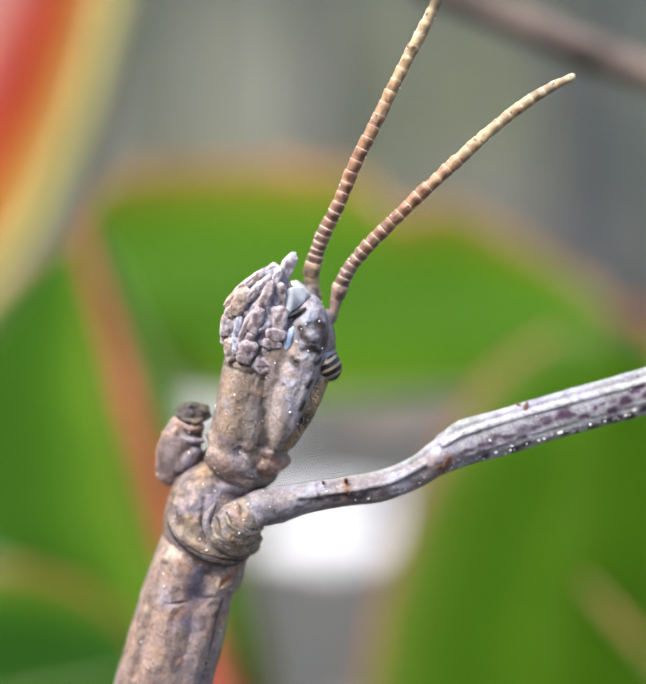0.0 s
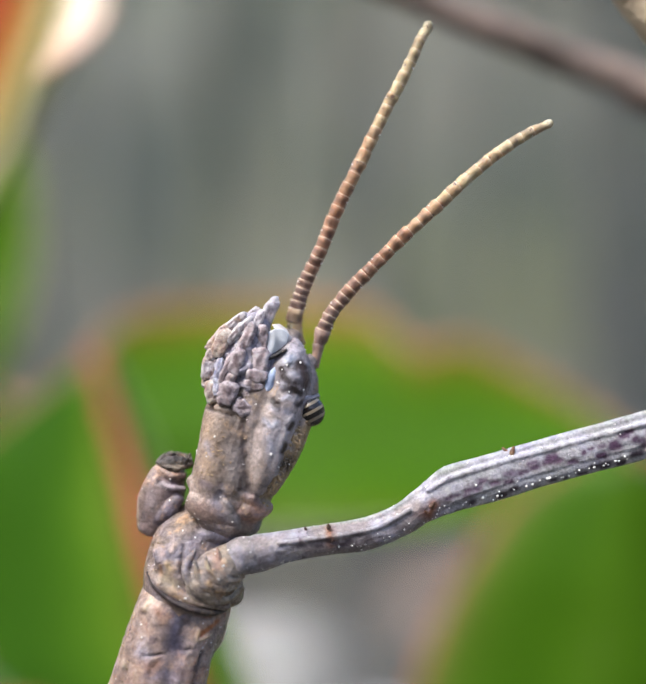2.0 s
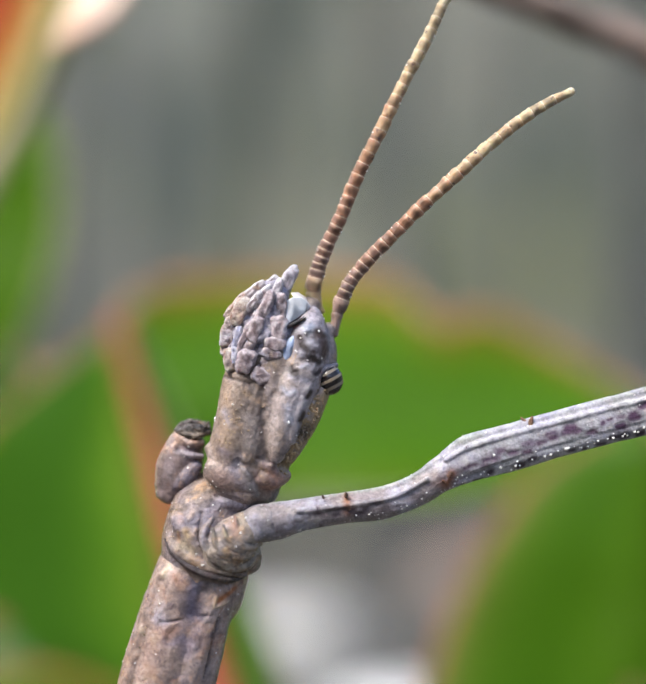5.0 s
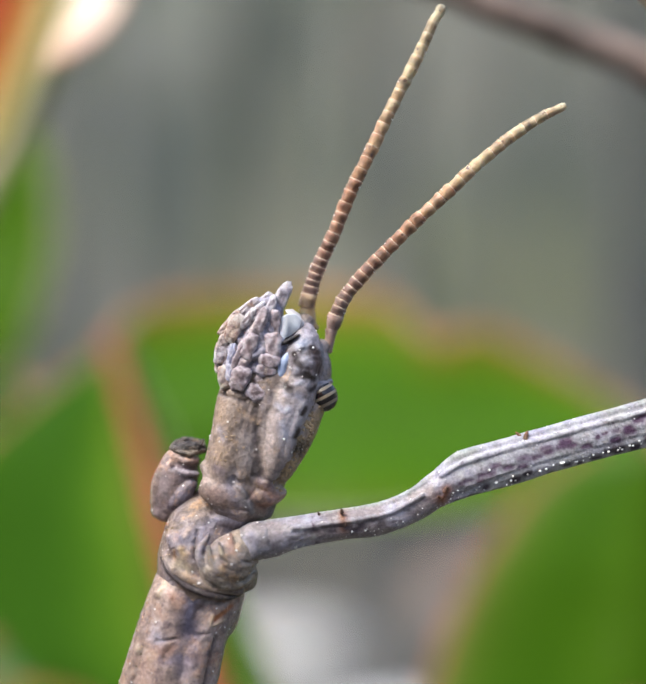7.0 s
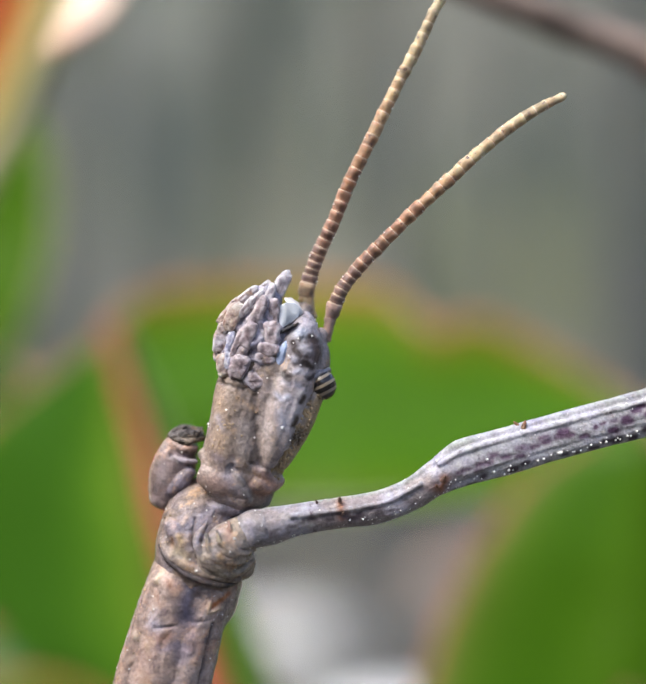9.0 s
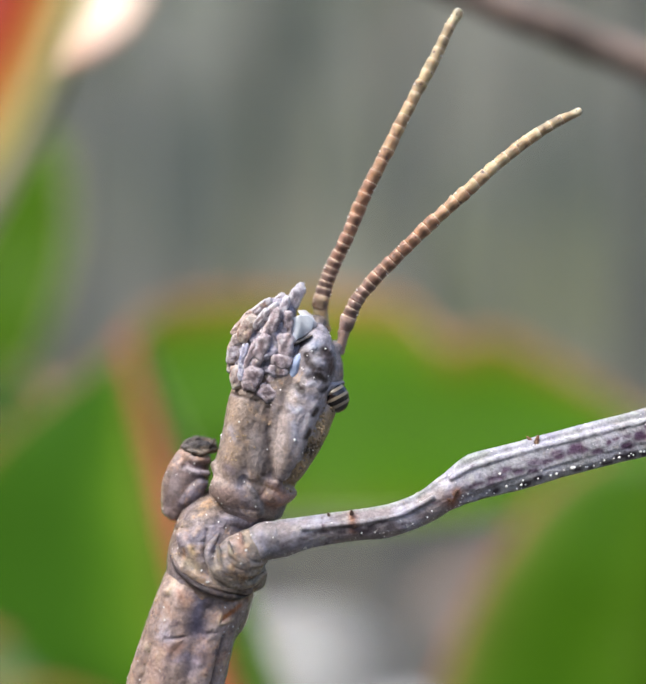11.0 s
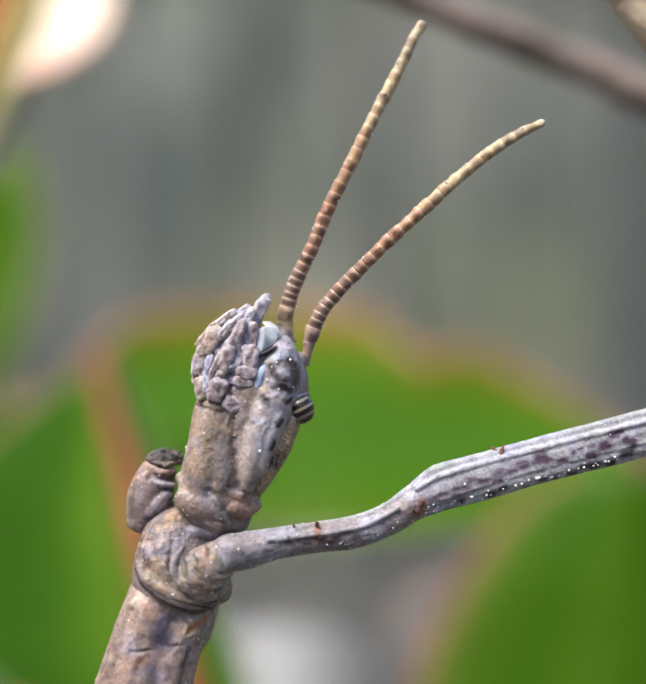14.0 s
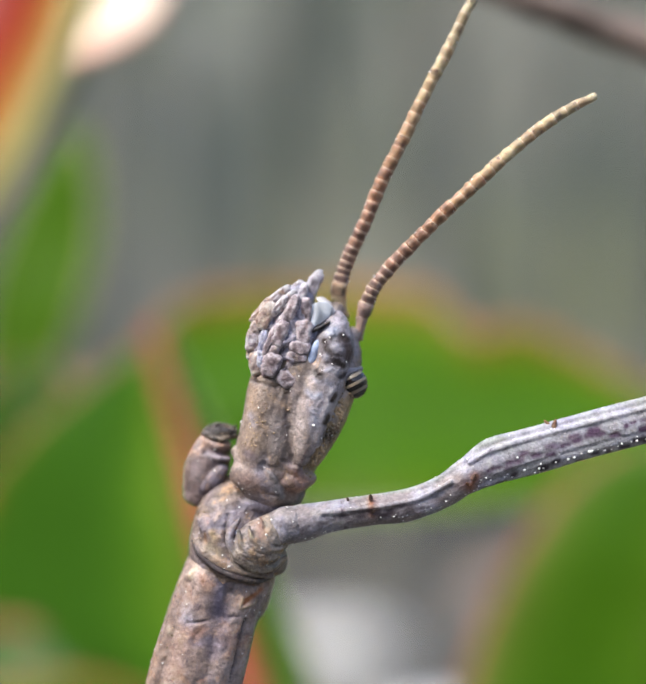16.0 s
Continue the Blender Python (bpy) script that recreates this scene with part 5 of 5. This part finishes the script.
# ---- the shrub round it ----
def leaf(shrub, base, tip, side, half, mat, stem_at, rib=M_rib_green, margin=M_margin, belly=0.0, fold=0.0, wave=0.0, waves=2.0, notches=(), blunt=0.6, rib_r=0.3, margin_r=0.22, label="", uneven=1.0, skew=0.9, far_edge=1.0, far_margin=None):
    """A leathery leaf in millimetres: blade with thickness, midrib, rolled margin, stalk. side: the way across the blade; uneven: the other half's width."""
    base, tip, side = Vector(base), Vector(tip), Vector(side).normalized()
    along = (tip - base)
    up = along.normalized().cross(side).normalized()
    nu, nv = 44, 18

    def shape(u, v):
        w = max(0.0, math.sin(math.pi * min(1, max(0, u)) ** skew)) ** blunt * half * (uneven if v < 0 else 1.0)
        for at, depth, wide in notches:
            if v > 0:
                w *= 1 - depth * math.exp(-((u - at) / wide) ** 2)
        lift = belly * math.sin(math.pi * u) + fold * abs(v) * half + wave * math.sin(waves * 2 * math.pi * u + 0.6) * abs(v) ** 1.5
        q = base + along * u + side * (v * w) + up * lift
        return q + up * noise.noise(q * 0.12) * 0.5

    bm = bmesh.new()
    across = bm.verts.layers.float.new("across")
    sheets = []
    for sgn in (0.5, -0.5):
        grid = []
        for i in range(nu + 1):
            u = i / nu
            row = []
            for j in range(nv + 1):
                v = -1 + 2 * j / nv
                p = shape(u, v) + up * (sgn * 0.35 * (1 - 0.7 * abs(v)))
                vert = bm.verts.new(spot(p))
                vert[across] = (v if v > 0 else -v * far_edge) if 0.02 < u < 0.98 else max(0.8, far_edge)
                row.append(vert)
            grid.append(row)
        for i in range(nu):
            for j in range(nv):
                bm.faces.new((grid[i][j], grid[i + 1][j], grid[i + 1][j + 1], grid[i][j + 1]))
        sheets.append(grid)
    a, b = sheets
    for i in range(nu):
        for j in (0, nv):
            bm.faces.new((a[i][j], a[i + 1][j], b[i + 1][j], b[i][j]))
    blade = part("leaf", bm, mat, shrub, label)
    ribs = [(shape(u, 0) + up * 0.1, rib_r * (1.15 - 0.75 * u), rib_r * (1.15 - 0.75 * u)) for u in (0.0, 0.15, 0.3, 0.45, 0.6, 0.75, 0.9, 1.0)]
    tube_part("midrib", ribs, rib, blade, around=10, steps=4)
    for v, many in ((1.0, 15), (-1.0, 15)):
        rim = [(shape(0.01 + 0.98 * k / many, v), margin_r, margin_r) for k in range(many + 1)]
        tube_part("margin", rim, margin if v > 0 else far_margin or margin, blade, around=8, steps=4, rough=0.2)
    s = Vector(stem_at)
    d = along.normalized()
    tube_part("leafstalk", [(base + d * 0.4, 0.5, 0.5), (base - d * 3, 0.55, 0.55), (base.lerp(s, 0.55) - d * 2.0, 0.6, 0.6), (s, 0.7, 0.7)], M_margin_rust, blade, around=10, steps=6)
    return blade


def shrub():
    foot = (0.004, 0.045, 0.0)
    it = thing("shrub", foot, "leathery green shrub with orange-red leaf margins", "shrub")
    # main stem from the ground, and its forks
    tube_part("stem", [((4, 45, -1004), 7, 7), ((10, 48, -700), 6.2, 6.2), ((-4, 44, -400), 5.2, 5.2), ((6, 46, -180), 4.0, 4.0), ((2, 44, -80), 3.0, 3.0), ((4, 46, -34), 2.2, 2.2)], M_twig, it, "brown upright stem", around=18, steps=10, rough=0.12, fine=0.3)
    tube_part("fork", [((5, 46, -150), 3.0, 3.0), ((-9, 18, -80), 2.6, 2.6), ((-13, 4, -45), 2.1, 2.1), ((-12.5, 4.0, -26), 1.7, 1.7)], M_twig, it, "thin brown fork on which the insect stands", around=14, steps=8, rough=0.12, fine=0.5)
    tube_part("fork", [((5, 46, -170), 3.0, 3.0), ((30, 20, -90), 2.2, 2.2), ((52, -8, -20), 1.4, 1.4), ((40, -11.5, -1), 0.9, 0.9), ((12.72, -11.50, 6.75), 0.60, 0.60), ((8.89, -11.50, 8.15), 0.52, 0.52), ((7.35, -11.50, 8.72), 0.50, 0.50), ((4.92, -11.50, 9.68), 0.47, 0.47), ((0.71, -11.50, 11.45), 0.38, 0.38), ((-2.89, -11.50, 13.37), 0.3, 0.3)],
              M_twig, it, "thin grey-brown bare twig", around=16, steps=12, rough=0.16, fine=1.2)
    tube_part("fork", [((5, 46, -170), 3.0, 3.0), ((34, 20, -90), 2.2, 2.2), ((46, 4, -20), 1.5, 1.5), ((20.50, 1.00, 4.52), 1.2, 1.2), ((16.37, 1.00, 9.44), 1.05, 1.05), ((13.00, 1.00, 13.26), 0.98, 0.98), ((10.72, 1.00, 16.60), 0.88, 0.88)], M_stalk, it, "pale straw-coloured twig", around=18, steps=12, rough=0.10, fine=1.0)
    tube_part("fork", [((5, 46, -170), 3.0, 3.0), ((-30, 44, -100), 2.6, 2.6), ((-52, 42, -40), 2.2, 2.2), ((-56, 38, 10), 1.8, 1.8), ((-50, 40, 60), 1.2, 1.2)], M_twig, it, "brown side stem", around=14, steps=8, rough=0.12, fine=0.5)
    top, left, low = (4, 46, -34), (-56, 38, 10), (-52, 42, -40)
    # broad leaf lying crosswise behind the head
    leaf(it, (24.95, 54.00, -6.52), (-16.71, 52.00, -1.94), (0.03, 0.60, 0.80), 11.8, M_leaf, (44, 46, -30), belly=0.5, wave=0.7, waves=1.6, notches=((0.385, 0.32, 0.055),), blunt=0.40, skew=1.35, label="broad green leaf with an orange-pink wavy margin", rib=M_rib_green, rib_r=0.2, uneven=0.74, margin_r=0.3, far_edge=0.70, far_margin=M_rib_green)
    # leaf with the red midrib
    leaf(it, (-4.10, 38.00, -30.62), (-13.80, 44.00, 1.40), (-0.92, 0.35, 0.05), 23.0, M_leaf_rib, top, rib=M_rib, fold=-0.06, blunt=0.9, skew=0.74, uneven=0.13, rib_r=1.1, far_edge=0.5, far_margin=M_rib_green, label="green leaf folded along its thick red midrib")
    # broad leaf low beside the foreleg
    leaf(it, (13.73, 40.00, -46.75), (22.25, 44.00, -5.90), (-0.94, 0.10, 0.12), 11.8, M_leaf_mid, (20, 46, -80), rib=M_rib_green, rib_r=0.06, margin=M_margin_rust, margin_r=0.22, fold=-0.10, blunt=0.38, label="broad deep green leaf, its edge yellow-green")
    leaf(it, (29.50, 58.00, -28.50), (16.40, 61.00, -7.50), (-0.80, 0.35, 0.45), 8.6, M_leaf, (44, 46, -30), rib=M_rib_green, fold=0.1, blunt=0.6, label="olive-green leaf with a brownish margin")
    leaf(it, (27.93, 33.00, -31.98), (19.83, 36.00, -21.88), (-0.6, 0.3, 0.7), 5.0, M_leaf_red, (20, 46, -80), label="young orange-red leaf")
    # leaves low beside the trunk
    leaf(it, (-34.58, 38.00, -32.26), (-9.55, 40.00, -27.95), (0.10, 0.30, 0.95), 9.2, M_leaf_deep, low, margin=M_margin_rust, margin_r=0.22, label="deep green leaf with an orange-brown margin")
    leaf(it, (-2.60, 48.00, -41.74), (-5.90, 46.00, -17.60), (0.95, 0.2, 0.0), 2.9, M_leaf_olive, top, margin=M_margin_pale, far_margin=M_margin, margin_r=0.3, label="narrow olive leaf with a reddish margin")
    leaf(it, (-31.19, 50.00, -36.35), (-24.14, 56.00, -0.53), (-0.90, 0.3, 0.1), 8.5, M_leaf_deep, low, margin=M_margin_rust, blunt=0.5, label="shaded deep green leaf behind the others")
    leaf(it, (-32.04, 46.00, -21.43), (-15.56, 45.00, -22.54), (0.05, 0.5, 0.85), 3.2, M_leaf_deep, low, margin=M_margin_rust, margin_r=0.5, blunt=0.6, label="small dark green leaf with a rusty margin")
    # leaf standing by the orange one
    leaf(it, (-28.60, 62.00, -5.60), (-23.40, 64.00, 18.80), (0.93, -0.35, 0.0), 4.7, M_leaf_lime, low, margin=M_margin_pale, blunt=0.6, label="upright green leaf with a pale yellow margin")
    # young orange leaf near the lens
    leaf(it, (-19.21, -15.00, -3.78), (-5.87, -17.00, 14.65), (0.75, -0.45, -0.40), 5.2, M_leaf_red, left, rib=M_rib, margin=M_margin_pale, margin_r=0.35, fold=0.10, blunt=0.6, label="young orange-red leaf with a yellow-green edge")
    # sunlit peach leaves behind, turned to the sun
    leaf(it, (-29.20, 69.40, 30.20), (-16.40, 66.70, 32.40), (-0.073, 0.376, 0.907), 6.4, M_leaf_peach, left, margin=M_margin, blunt=0.35, label="pale peach young leaf in full light")
    leaf(it, (-36.90, 86.00, -7.60), (-26.60, 86.00, -3.60), (0.45, 0.62, 0.64), 2.5, M_leaf_dry, low, margin=M_margin, blunt=0.6, label="small pale buff leaf")
    return it


shrub()


# ---- the wood behind ----
def ground():
    bm = bmesh.new()
    n, far = 70, 60.0
    grid = []
    for i in range(n + 1):
        row = []
        for j in range(n + 1):
            x = (2 * i / n - 1)
            y = (2 * j / n - 1)
            x, y = far * x * abs(x) ** 0.8, far * y * abs(y) ** 0.8
            d = math.hypot(x, y)
            z = (noise.noise((x * 0.5, y * 0.5, 0)) * 0.10 + noise.noise((x * 2, y * 2, 3)) * 0.03) * min(1, d / 1.5) - 0.004
            row.append(bm.verts.new((x, y, z)))
        grid.append(row)
    for i in range(n):
        for j in range(n):
            bm.faces.new((grid[i][j], grid[i + 1][j], grid[i + 1][j + 1], grid[i][j + 1]))
    return tagged(part("ground", bm, M_ground), "bare grey-brown ground with dry litter", "ground", kind="structure")


def backdrop():
    bm = bmesh.new()
    pts = []
    for k in range(49):
        a = 2 * math.pi * k / 48
        pts.append([bm.verts.new((16 * math.cos(a), 16 * math.sin(a), z)) for z in (-0.3, 3.2, 6.4)])
    for p, q in zip(pts, pts[1:]):
        for i in (0, 1):
            bm.faces.new((p[i], q[i], q[i + 1], p[i + 1]))
    return tagged(part("backdrop", bm, M_wood), "dull green-grey distant woodland", "woodland", kind="structure")


def limb(bm, nodes, around=12, steps=5, rough=0.12):
    tube(bm, [((p[0] * 1000, p[1] * 1000, p[2] * 1000 - 1000), r * 1000, r * 1000) for p, r in nodes], around=around, steps=steps, rough=rough, fine=0.006)


def tree(x, y, r, bark, lean, seed, label):
    rnd = random.Random(seed)
    it = thing("tree", (x, y, 0), label, "tree", "trees of the wood")
    high = rnd.uniform(5.2, 6.4)
    bm = bmesh.new()
    limb(bm, [((x, y, -0.1), r * 1.35), ((x, y, 0.25), r * 1.08), ((x + lean * 0.4, y, 1.6), r), ((x + lean, y + 0.1, 3.4), r * 0.8), ((x + lean * 1.2, y, high), r * 0.25)], around=18)
    part("trunk", bm, bark, it)
    ends = []
    for k in range(5):
        a = rnd.uniform(0, 6.28)
        z0 = rnd.uniform(2.7, 4.4)
        s = Vector((x + lean * z0 / 3.6, y, z0))
        e = s + Vector((math.cos(a) * 1.2, math.sin(a) * 1.2, rnd.uniform(0.5, 1.2)))
        bm = bmesh.new()
        limb(bm, [(s, r * 0.35), (s.lerp(e, 0.5) + Vector((0, 0, 0.12)), r * 0.22), (e, r * 0.06)], around=8)
        part("limb", bm, bark, it)
        ends.append(e)
    ends.append(Vector((x + lean * 1.2, y, high)))
    verts, faces = [], []
    for e in ends:
        for _ in range(150):
            c = e + Vector((rnd.gauss(0, 0.42), rnd.gauss(0, 0.42), rnd.gauss(0, 0.32))) - Vector((x, y, 0))
            m = Euler((rnd.uniform(0, 6), rnd.uniform(0, 6), rnd.uniform(0, 6))).to_matrix()
            k = len(verts)
            for q in ((0, -0.07, 0), (0.03, 0, 0.006), (0, 0.07, 0), (-0.03, 0, 0.006)):
                verts.append(c + m @ Vector(q))
            faces.append((k, k + 1, k + 2, k + 3))
    me = bpy.data.meshes.new("crown")
    me.from_pydata(verts, [], faces)
    me.materials.append(M_foliage)
    crown = new("crown", me)
    crown.parent = it
    return it


def stone(name, x, y, size, mat, label, seed):
    bm = bmesh.new()
    made = bmesh.ops.create_icosphere(bm, subdivisions=4, radius=1.0)["verts"]
    for v in made:
        d = 1 + 0.22 * noise.noise(v.co * 1.3 + Vector((seed, 0, 0))) + 0.07 * noise.noise(v.co * 4 + Vector((seed, 0, 0)))
        v.co = Vector((x + v.co.x * size[0] * d, y + v.co.y * size[1] * d, size[2] * 0.55 + v.co.z * size[2] * d))
    return tagged(part(name, bm, mat, at=(x, y, 0)), label, "stone", "stones on the ground")


ground()
backdrop()
for x, y, r, bark, lean, seed, label in (
        (-1.55, 7.6, 0.08, M_bark, 0.05, 1, "brownish tree trunk with dull foliage above"),
        (-0.95, 6.6, 0.09, M_bark, -0.06, 2, "dark grey tree trunk in the shade"),
        (-0.42, 8.2, 0.11, M_bark_moss, 0.04, 3, "pale grey tree trunk"),
        (0.02, 6.9, 0.06, M_bark_moss, 0.08, 4, "mossy yellowish-grey tree trunk"),
        (0.50, 8.8, 0.10, M_bark_pale, -0.04, 5, "pale grey-green tree trunk"),
        (0.98, 7.2, 0.08, M_bark, 0.05, 6, "mossy grey tree trunk"),
        (1.40, 6.6, 0.10, M_bark_dark, -0.05, 7, "dark grey tree trunk in the shade"),
        (2.1, 8.4, 0.20, M_bark, 0.02, 8, "mossy grey tree trunk further back"),
        (-2.4, 7.0, 0.18, M_bark, 0.0, 9, "grey tree trunk with dull foliage above")):
    tree(x, y, r, bark, lean, seed, label)
stone("stone", 0.19, 3.40, (0.20, 0.17, 0.072), M_stone, "smooth white stone in bright light", 1)
stone("stone", -0.13, 4.45, (0.24, 0.20, 0.09), M_stone_grey, "pale grey stone lying on the litter", 5)
stone("stone", 0.62, 5.6, (0.20, 0.17, 0.08), M_stone_pink, "pinkish brown stone on the litter", 9)
